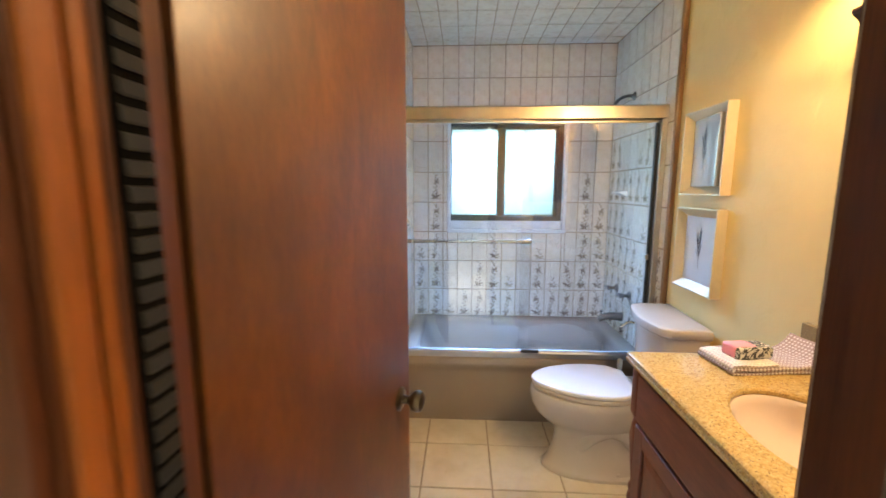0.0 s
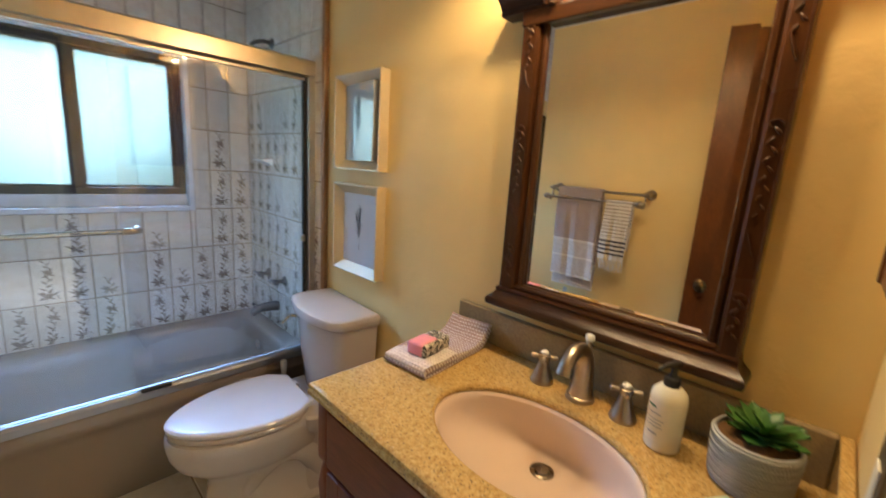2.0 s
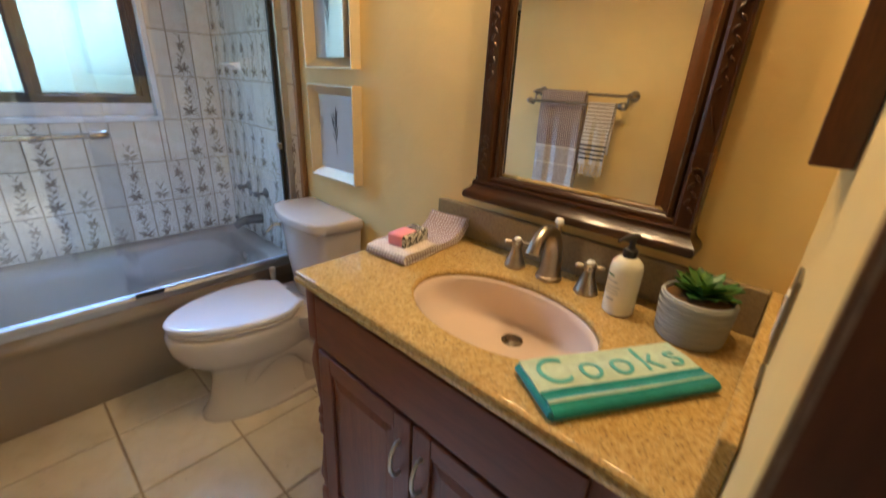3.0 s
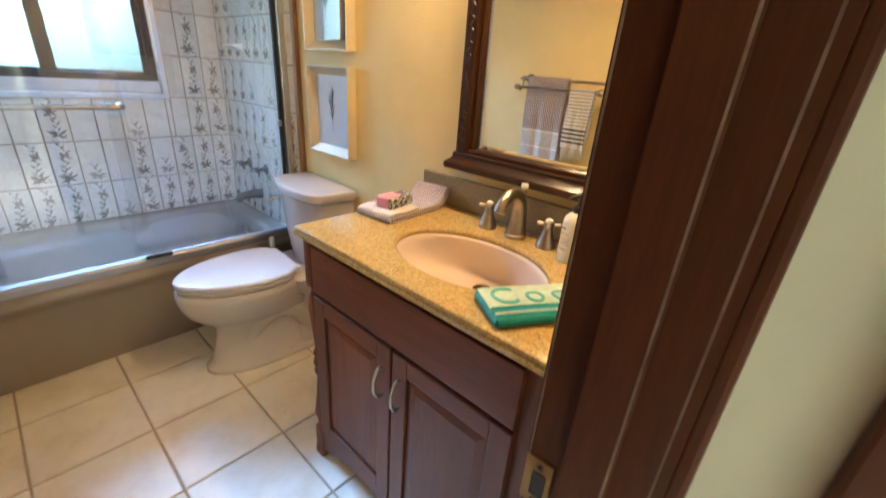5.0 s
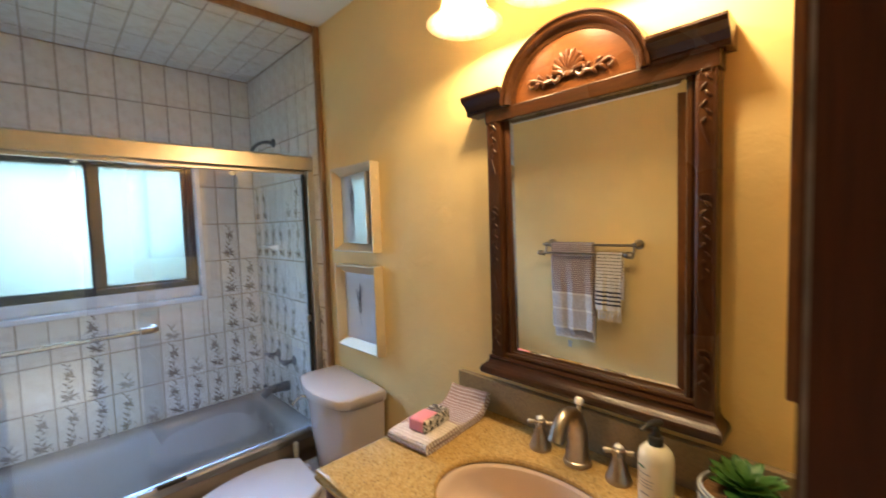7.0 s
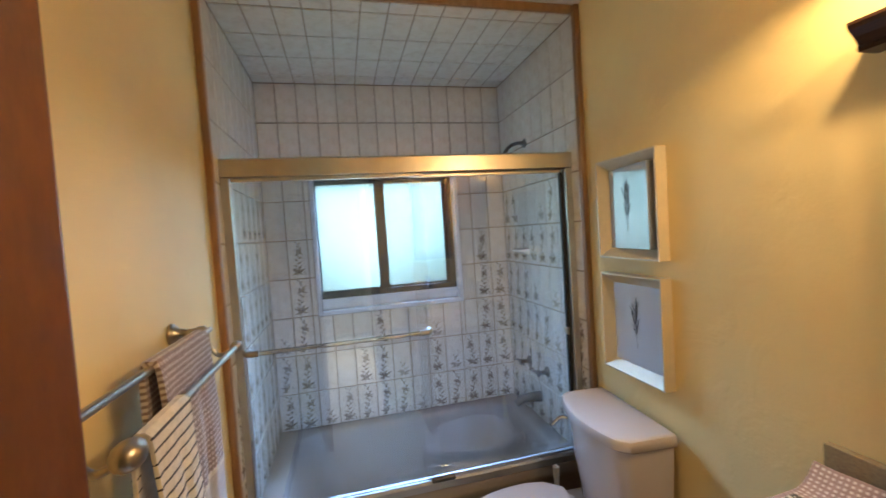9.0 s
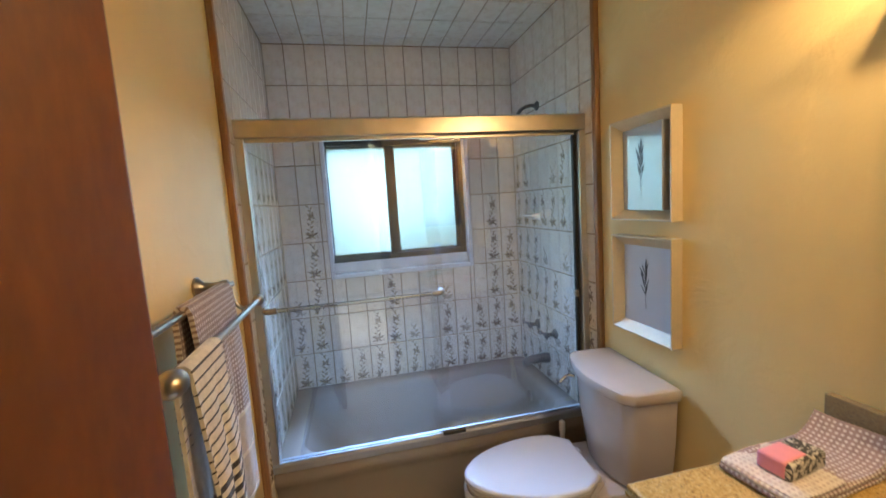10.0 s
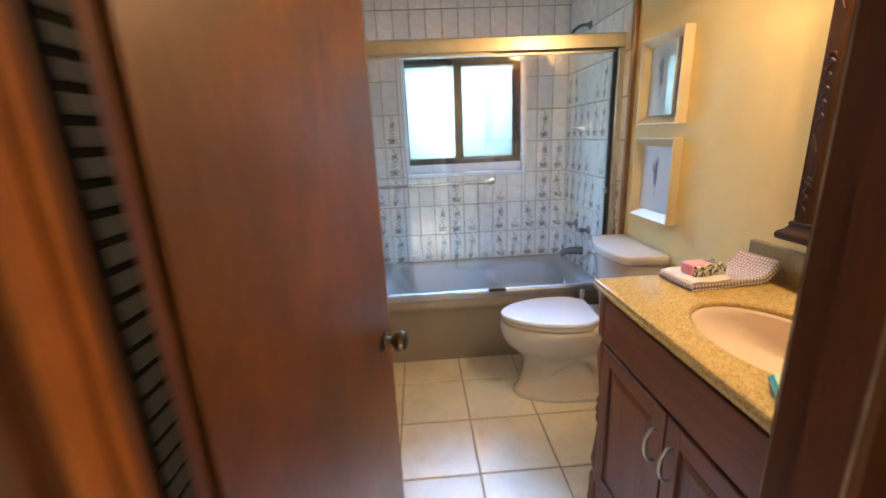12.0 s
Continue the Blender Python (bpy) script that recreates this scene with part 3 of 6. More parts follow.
# ---- window ----
def build_window():
    y0, y1 = TYB + 0.055, TYB + 0.095
    root = thing("window_1", (0.684, TYB, WZ0), "frosted two-pane sliding window in a dark aluminium frame", "window", kind="structure")
    t = 0.012
    # lining of the opening
    for nm, lo, hi in (("lining", (WX0 - 0.012, TYB - 0.006, WZ0 - 0.012), (WX0 + t, y1 + 0.03, WZ1 + 0.010)), ("lining", (WX1 - t, TYB - 0.006, WZ0 - 0.012), (WX1 + 0.012, y1 + 0.03, WZ1 + 0.010)), ("lining", (WX0 + t, TYB - 0.006, WZ1 - t), (WX1 - t, y1 + 0.03, WZ1 + 0.010))):
        part(nm, boxed(lo, hi, 0.002), M_MARBLE, root)
    part("window_sill", boxed((WX0 + t, TYB - 0.006, WZ0 - 0.012), (WX1 - t, y1 + 0.03, WZ0 + 0.014), 0.003), M_MARBLE, root, "grey marble sill")
    part("lower_track", boxed((WX0 + t, y0 - 0.006, WZ0 + 0.014), (WX1 - t, y1, WZ0 + 0.074), 0.003), M_MARBLE, root, "pale track under the sashes")
    a, b, zb, zt, f = WX0 + t, WX1 - t, WZ0 + 0.074, WZ1 - t, 0.034
    m = 0.644
    fr = part("window_frame", boxed((a, y0, zb), (b, y1, zb + f), 0.002), M_WINFRAME, root)
    part("window_frame", boxed((a, y0, zt - f), (b, y1, zt), 0.002), M_WINFRAME, root)
    part("window_frame", boxed((b - f, y0, zb + f), (b, y1, zt - f), 0.002), M_WINFRAME, root)
    part("window_frame", boxed((a, y0 + 0.022, zb + f), (a + 0.004, y1, zt - f)), M_WINFRAME, root)
    # two sashes, one before the other
    for x0, x1, yy, mat in ((a + 0.004, m + 0.004, y0 + 0.004, M_FROST), (m - 0.004, b - f + 0.01, y0 + 0.022, M_FROST_B)):
        s = 0.028
        sash = part("sash", boxed((x1 - s - 0.004, yy, zb + f), (x1, yy + 0.016, zt - f), 0.0015), M_WINFRAME, root)
        q = 0.004 if x0 < 0.4 else 0.036
        part("stile", boxed((x0, yy + 0.001, zb + f), (x0 + q, yy + 0.015, zt - f)), M_WINFRAME, sash)
        part("rail", boxed((x0 + q, yy, zb + f), (x1 - s - 0.004, yy + 0.014, zb + f + 0.012)), M_WINFRAME, sash)
        part("rail", boxed((x0 + q, yy, zt - f - 0.012), (x1 - s - 0.004, yy + 0.014, zt - f)), M_WINFRAME, sash)
        pane = part("pane", boxed((x0 + q, yy + 0.006, zb + f + 0.012), (x1 - s - 0.004, yy + 0.010, zt - f - 0.012)), mat, root, "frosted glass pane")
        pane.visible_shadow = False
    return root


build_window()


# ---- bathtub ----
def build_tub():
    z = 0.448
    y0 = 2.93
    cx, cy = (TX0 + TX1) / 2, (y0 + TYB) / 2
    hx, hy = (TX1 - TX0) / 2, (TYB - y0) / 2
    root = thing("bathtub", (cx, cy, 0), "bone-coloured enamelled bathtub built into a tiled alcove", "bathtub")
    bm = bmesh.new()
    ix, iy = cx + 0.005, cy + 0.010
    rings = [
        rrect(cx, cy, hx, hy, 0.012, 0.405), rrect(cx, cy, hx, hy, 0.012, z - 0.012),
        rrect(cx, cy, hx - 0.004, hy - 0.004, 0.012, z - 0.003), rrect(cx, cy, hx - 0.012, hy - 0.012, 0.012, z),
        rrect(ix, iy, hx - 0.085, hy - 0.085, 0.10, z - 0.001), rrect(ix, iy, hx - 0.098, hy - 0.097, 0.10, z - 0.010),
        rrect(ix, iy, hx - 0.106, hy - 0.104, 0.10, z - 0.035), rrect(ix + 0.02, iy, hx - 0.145, hy - 0.125, 0.11, z - 0.16),
        rrect(ix + 0.05, iy, hx - 0.20, hy - 0.15, 0.12, z - 0.28), rrect(ix + 0.07, iy, hx - 0.25, hy - 0.19, 0.12, z - 0.33),
        rrect(ix + 0.08, iy, hx - 0.33, hy - 0.26, 0.08, z - 0.342),
    ]
    loft(bm, rings, True, False, True)
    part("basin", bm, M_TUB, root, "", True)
    # apron: leans inwards towards the floor
    prof = [(y0 + 0.004, 0.425), (y0, 0.410), (y0 + 0.004, 0.388), (y0 + 0.022, 0.366), (y0 + 0.040, 0.33), (y0 + 0.062, 0.20), (y0 + 0.085, 0.06), (y0 + 0.100, 0.0), (y0 + 0.13, 0.0), (y0 + 0.13, 0.425)]
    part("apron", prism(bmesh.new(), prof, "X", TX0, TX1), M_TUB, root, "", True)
    part("overflow_plate", lathe(bmesh.new(), [(0.034, 0.0), (0.034, -0.004), (0.026, -0.010), (0.006, -0.012), (0.002, -0.012)], (1.305, 3.36, 0.355), 24, "X"), M_CHROME, root, "round chrome overflow plate", True)
    part("drain", lathe(bmesh.new(), [(0.032, 0.0), (0.030, 0.004), (0.010, 0.003)], (1.12, 3.36, 0.107), 24), M_CHROME, root, "", True)


build_tub()


# ---- sliding shower door ----
def build_shower_door():
    y = 2.955
    root = thing("shower_door", (0.71, y, 0.45), "framed sliding glass shower door over the bathtub", "shower door")
    head = [(y - 0.032, 1.762), (y - 0.032, 1.822), (y - 0.026, 1.829), (y + 0.026, 1.829), (y + 0.032, 1.822), (y + 0.032, 1.762), (y + 0.026, 1.760), (y + 0.026, 1.776), (y - 0.026, 1.776), (y - 0.026, 1.760)]
    part("header", prism(bmesh.new(), head, "X", TX0, TX1), M_SHFRAME, root, "satin gold-tone header rail")
    track = [(y - 0.030, 0.4485), (y - 0.030, 0.476), (y - 0.024, 0.486), (y - 0.004, 0.482), (y, 0.474), (y + 0.004, 0.482), (y + 0.022, 0.480), (y + 0.030, 0.462), (y + 0.030, 0.4485)]
    part("bottom_track", prism(bmesh.new(), track, "X", TX0, TX1), M_TRACK, root, "bright aluminium bottom track")
    for x0, x1 in ((TX0 + 0.0005, TX0 + 0.030), (TX1 - 0.030, TX1 - 0.0005)):
        part("side_jamb", boxed((x0, y - 0.028, 0.486), (x1, y + 0.028, 1.760), 0.003), M_SHFRAME, root)
    for x0, x1, yy in ((0.034, 0.745, y - 0.014), (0.690, 1.386, y + 0.014)):
        panel = part("glass_panel", boxed((x0, yy - 0.0025, 0.490), (x1, yy + 0.0025, 1.766)), M_SHGLASS, root, "clear glass panel with faint soap film")
        part("top_rail", boxed((x0, yy - 0.008, 1.744), (x1, yy + 0.008, 1.758), 0.002), M_SHFRAME, panel)
    for xs in (1.377,):
        part("edge_rail", boxed((xs, y + 0.004, 0.490), (xs + 0.012, y + 0.024, 1.745), 0.002), M_WINFRAME, root, "dark edge rail")
    part("bumper", boxed((1.352, y - 0.030, 1.02), (1.372, y - 0.002, 1.05), 0.004), M_NICKEL, root)
    # clear bar on the outer panel
    zb, yb = 1.118, y - 0.068
    bar = part("towel_bar", tube(bmesh.new(), [(0.075, yb, zb), (0.70, yb, zb)], 0.0085, 14), M_ACRYLIC, root, "clear acrylic towel bar", True)
    for xe, sg in ((0.045, 1), (0.730, -1)):
        pts = curve_pts([(xe, y - 0.020, zb - 0.002), (xe, y - 0.045, zb), (xe + sg * 0.012, yb, zb), (xe + sg * 0.045, yb, zb)], 5)
        part("bracket", tube(bmesh.new(), pts, [0.014] * 6 + [0.012] * (len(pts) - 6), 12), M_NICKEL, root, "", True)
    part("door_guide", boxed((0.70, y - 0.042, 0.484), (0.80, y - 0.026, 0.500), 0.003), M_BLACK, root, "small black plastic door guide")


build_shower_door()


# ---- tub taps and shower head on the alcove wall ----
def flange(at, r=0.028):
    return lathe(bmesh.new(), [(r, 0.0), (r, -0.004), (r * 0.75, -0.011), (r * 0.45, -0.016), (r * 0.40, -0.022)], at, 22, "X")


sp = thing("tub_spout", (TX1, 3.36, 0.60), "nickel tub spout with a diverter knob, backlit shade in its colour", "tub spout")
pts = curve_pts([(TX1, 3.36, 0.565), (TX1 - 0.05, 3.36, 0.570), (TX1 - 0.11, 3.36, 0.567), (TX1 - 0.150, 3.36, 0.545)], 6)
part("spout", tube(bmesh.new(), pts, [0.030 - 0.0006 * i for i in range(len(pts))], 16), M_NICKEL_BACKLIT, sp, "", True)
part("diverter_knob", lathe(bmesh.new(), [(0.004, 0), (0.004, 0.018), (0.009, 0.022), (0.009, 0.034), (0.004, 0.037)], (TX1 - 0.135, 3.36, 0.573), 14), M_NICKEL_BACKLIT, sp, "", True)
for yy, zz in ((3.47, 0.735), (3.26, 0.735)):
    tap = thing("tub_tap", (TX1, yy, zz), "nickel tub tap handle on the tiled wall, backlit shade in its colour", "tap", "tub taps")
    part("flange", flange((TX1, yy, zz), 0.030), M_NICKEL_BACKLIT, tap, "", True)
    part("stem", lathe(bmesh.new(), [(0.011, -0.02), (0.012, -0.045), (0.017, -0.052), (0.017, -0.062), (0.008, -0.068)], (TX1, yy, zz), 16, "X"), M_NICKEL_BACKLIT, tap, "", True)
    pts = curve_pts([(TX1 - 0.056, yy - 0.006, zz), (TX1 - 0.062, yy + 0.03, zz + 0.004), (TX1 - 0.060, yy + 0.065, zz - 0.004)], 5)
    part("lever", tube(bmesh.new(), pts, [0.010] * 4 + [0.008] * 3 + [0.007] * (len(pts) - 7), 12), M_NICKEL_BACKLIT, tap, "", True)
sh = thing("shower_head", (TX1, 3.36, 1.98), "small nickel shower head on a bent arm, backlit shade in its colour", "shower head")
part("flange", flange((TX1, 3.38, 1.968), 0.026), M_NICKEL_BACKLIT, sh, "", True)
pts = curve_pts([(TX1, 3.38, 1.968), (TX1 - 0.05, 3.38, 1.968), (TX1 - 0.095, 3.38, 1.948), (TX1 - 0.125, 3.38, 1.912)], 6)
part("arm", tube(bmesh.new(), pts, 0.0095, 12), M_NICKEL_BACKLIT, sh, "", True)
bm = lathe(bmesh.new(), [(0.011, 0.0), (0.013, 0.014), (0.022, 0.028), (0.033, 0.05), (0.034, 0.062), (0.028, 0.064)], (0, 0, 0), 22)
bmesh.ops.transform(bm, matrix=Matrix.Translation((TX1 - 0.122, 3.38, 1.9125)) @ Matrix.Rotation(radians(218), 4, "Y"), verts=bm.verts)
part("rose", bm, M_NICKEL_BACKLIT, sh, "", True)
dish = thing("soap_dish", (TX1, 3.42, 1.36), "white ceramic soap ledge set in the tiles", "soap dish")
part("ledge", prism(bmesh.new(), [(TX1 - 0.055, 1.376), (TX1 - 0.058, 1.384), (TX1, 1.390), (TX1, 1.350), (TX1 - 0.02, 1.362)], "Y", 3.39, 3.51), M_WHITE, dish)


# ---- toilet ----
def egg(cx, cy, front, back, half, z, n=40, sq=1.0):
    """An elongated ring: front towards -x, back towards +x."""
    out = []
    for k in range(n):
        a = 2 * math.pi * k / n
        c, s = math.cos(a), math.sin(a)
        c2 = math.copysign(abs(c) ** sq, c)
        out.append((cx + (back if c > 0 else front) * c2, cy + half * math.copysign(abs(s) ** 0.92, s), z))
    return out


def build_toilet():
    cy = 2.618
    root = thing("toilet", (1.10, cy, 0), "bone-coloured two-piece toilet with a closed white lid", "toilet")
    cx = 1.02
    bm = bmesh.new()
    rings = [
        egg(cx + 0.03, cy, 0.270, 0.28, 0.126, 0.0), egg(cx + 0.03, cy, 0.270, 0.28, 0.126, 0.016), egg(cx + 0.03, cy, 0.262, 0.275, 0.118, 0.026), egg(cx + 0.035, cy, 0.248, 0.27, 0.104, 0.050),
        egg(cx + 0.040, cy, 0.234, 0.26, 0.093, 0.11), egg(cx + 0.044, cy, 0.226, 0.26, 0.089, 0.17), egg(cx + 0.042, cy, 0.224, 0.26, 0.092, 0.205), egg(cx + 0.034, cy, 0.232, 0.26, 0.106, 0.235),
        egg(cx + 0.018, cy, 0.256, 0.258, 0.132, 0.266), egg(cx + 0.002, cy, 0.280, 0.255, 0.158, 0.305), egg(cx - 0.008, cy, 0.292, 0.25, 0.174, 0.350), egg(cx - 0.01, cy, 0.296, 0.25, 0.181, 0.385),
        egg(cx - 0.01, cy, 0.296, 0.25, 0.183, 0.412), egg(cx - 0.01, cy, 0.289, 0.245, 0.177, 0.423), egg(cx - 0.01, cy, 0.21, 0.18, 0.11, 0.424),
    ]
    loft(bm, rings)
    part("bowl", bm, M_TOILET, root, "", True)
    # deck behind the bowl that carries the tank
    bm = bmesh.new()
    loft(bm, [rrect(1.29, cy, 0.125, 0.10, 0.04, 0.0), rrect(1.29, cy, 0.12, 0.085, 0.04, 0.20), rrect(1.285, cy, 0.13, 0.11, 0.04, 0.31), rrect(1.285, cy, 0.135, 0.155, 0.04, 0.365), rrect(1.285, cy, 0.137, 0.170, 0.04, 0.412), rrect(1.285, cy, 0.130, 0.163, 0.04, 0.421)])
    part("deck", bm, M_TOILET, root, "", True)
    for s in (-1, 1):
        # the trapway: rises from the bowl, turns over and drops behind
        pts = curve_pts([(0.955, cy + s * 0.052, 0.135), (1.01, cy + s * 0.062, 0.215), (1.09, cy + s * 0.068, 0.262), (1.17, cy + s * 0.066, 0.235), (1.225, cy + s * 0.060, 0.150), (1.25, cy + s * 0.056, 0.06)], 6)
        part("trapway", tube(bmesh.new(), pts, [0.034 + 0.020 * math.sin(math.pi * i / (len(pts) - 1)) for i in range(len(pts))], 16), M_TOILET, root, "", True)
        # foot flange with its bolt cap
        part("foot", loft(bmesh.new(), [rrect(1.155, cy + s * 0.070, 0.115, 0.052, 0.045, 0.0), rrect(1.155, cy + s * 0.070, 0.115, 0.052, 0.045, 0.018), rrect(1.155, cy + s * 0.068, 0.106, 0.044, 0.040, 0.028), rrect(1.155, cy + s * 0.062, 0.08, 0.03, 0.03, 0.034)]), M_TOILET, root, "", True)
        part("bolt_cap", lathe(bmesh.new(), [(0.015, 0.0), (0.0145, 0.010), (0.009, 0.016), (0.002, 0.018)], (1.13, cy + s * 0.096, 0.028), 16), M_TOILET, root, "", True)
    # seat ring and lid, cut square at the hinges
    def outline(front, half, back, grow):
        pts = []
        for k in range(33):
            a = math.pi * (0.5 + k / 32)
            s = math.sin(a)
            pts.append((cx + 0.035 + (front + grow) * math.cos(a), cy + (half + grow) * math.copysign(abs(s) ** 1.10, s)))
        pts.append((cx + 0.10, cy - half * 0.945 - grow))
        pts.append((back + grow * 0.5, cy - half * 0.66 - grow))
        pts.append((back + grow * 0.5, cy + half * 0.66 + grow))
        pts.append((cx + 0.10, cy + half * 0.945 + grow))
        return pts
    bm = bmesh.new()
    for_z = ((0.425, -0.012), (0.429, -0.003), (0.444, 0.0), (0.448, -0.004), (0.4485, -0.008))
    loft(bm, [[(x, y, z) for x, y in outline(0.335, 0.183, 1.178, g)] for z, g in for_z])
    part("seat", bm, M_TOILET, root, "bone-coloured seat ring", True)
    bm = bmesh.new()
    for_z = ((0.4505, -0.010), (0.4515, -0.004), (0.455, 0.0), (0.465, 0.001), (0.4695, -0.003), (0.4715, -0.009), (0.4722, -0.016), (0.4724, -0.03))
    loft(bm, [[(x, y, z) for x, y in outline(0.337, 0.184, 1.188, g)] for z, g in for_z])
    part("lid", bm, M_SEAT, root, "white closed lid", True)
    for s in (-1, 1):
        part("hinge", boxed((1.172, cy + s * 0.075 - 0.018, 0.418), (1.212, cy + s * 0.075 + 0.018, 0.452), 0.007, 3), M_SEAT, root, "", True)
    # tank, wider at the top, with a bowed front
    def tank_ring(f, half, z, back=1.432):
        pts = []
        for k in range(17):
            u = -1 + 2 * k / 16
            pts.append((f - 0.010 + 0.050 * u * u + (0.022 if abs(u) > 0.99 else 0), cy - half * u, z))
        return pts + [(back, cy - half, z), (back, cy + half, z)]
    bm = bmesh.new()
    loft(bm, [tank_ring(1.262, 0.168, 0.422), tank_ring(1.250, 0.174, 0.436), tank_ring(1.234, 0.194, 0.60), tank_ring(1.226, 0.204, 0.762)])
    part("tank", bm, M_TOILET, root, "", True)
    bm = bmesh.new()
    loft(bm, [tank_ring(1.218, 0.210, 0.762, 1.434), tank_ring(1.206, 0.218, 0.772, 1.434), tank_ring(1.204, 0.220, 0.796, 1.434), tank_ring(1.207, 0.217, 0.805, 1.432), tank_ring(1.214, 0.211, 0.8085, 1.43), tank_ring(1.225, 0.203, 0.810, 1.425)])
    part("tank_lid", bm, M_TOILET, root, "", True)
    bm = tube(bmesh.new(), curve_pts([(1.26, cy + 0.205, 0.70), (1.245, cy + 0.222, 0.70), (1.235, cy + 0.232, 0.69), (1.205, cy + 0.232, 0.665)], 4), 0.008, 10)
    part("flush_lever", bm, M_CHROME, root, "", True)
    root.matrix_basis = Matrix.Translation((1.30, cy, 0)) @ Matrix.Rotation(radians(-4.0), 4, "Z") @ Matrix.Translation((-0.20, 0, 0))
    return root


build_toilet()
brush = thing("toilet_brush", (1.232, 2.868, 0), "white plastic toilet brush in its holder beside the tub", "toilet brush")
part("holder", lathe(bmesh.new(), [(0.045, 0.0), (0.050, 0.01), (0.042, 0.12), (0.030, 0.16)], (1.232, 2.868, 0), 20), M_WHITE, brush, "", True)
part("handle", lathe(bmesh.new(), [(0.011, 0.16), (0.011, 0.42), (0.014, 0.44), (0.014, 0.475), (0.006, 0.482)], (1.232, 2.868, 0), 14), M_WHITE, brush, "", True)


# ---- vanity ----
CX0, CY0, CY1, CZ = 0.893, YS + 0.003, 1.974, 0.887   # worktop: front edge, ends, top
FX = 0.925                                            # cabinet's front face
SKX, SKY, SA, SB = 1.130, 1.510, 0.152, 0.222         # basin's middle and half widths


def raised_panel_door(parent, y0, y1, z0, z1, handle_y):
    """A framed door with a sunk border and a raised field, facing -x."""
    x = FX - 0.020
    st = 0.052
    door = part("cabinet_door", boxed((x + 0.010, y0 + 0.002, z0 + 0.002), (FX - 0.001, y1 - 0.002, z1 - 0.002)), M_VANITY, parent)
    for a, b in ((y0, y0 + st), (y1 - st, y1)):
        part("stile", boxed((x, a, z0), (x + 0.012, b, z1), 0.003, 2), M_VANITY, door)
    for a, b in ((z0, z0 + st), (z1 - st, z1)):
        part("rail", boxed((x + 0.0003, y0 + st, a), (x + 0.012, y1 - st, b), 0.003, 2), M_VANITY_H, door)
    ya, yb, za, zb = y0 + st, y1 - st, z0 + st, z1 - st
    bm = bmesh.new()
    rings = []
    for g, xx in ((0.002, x + 0.010), (0.004, x + 0.008), (0.026, x + 0.004), (0.030, x + 0.003)):
        rings.append([(xx, ya + g, za + g), (xx, yb - g, za + g), (xx, yb - g, zb - g), (xx, ya + g, zb - g)])
    loft(bm, rings, True, False, True)
    part("field_panel", bm, M_VANITY, door)
    hz = z1 - 0.115
    pts = curve_pts([(x + 0.002, handle_y, hz + 0.046), (x - 0.014, handle_y, hz + 0.044), (x - 0.026, handle_y, hz + 0.022), (x - 0.028, handle_y, hz), (x - 0.026, handle_y, hz - 0.022), (x - 0.014, handle_y, hz - 0.044), (x + 0.002, handle_y, hz - 0.046)], 5)
    part("handle", tube(bmesh.new(), pts, 0.0048, 10), M_NICKEL, door, "brushed nickel arched pull", True)


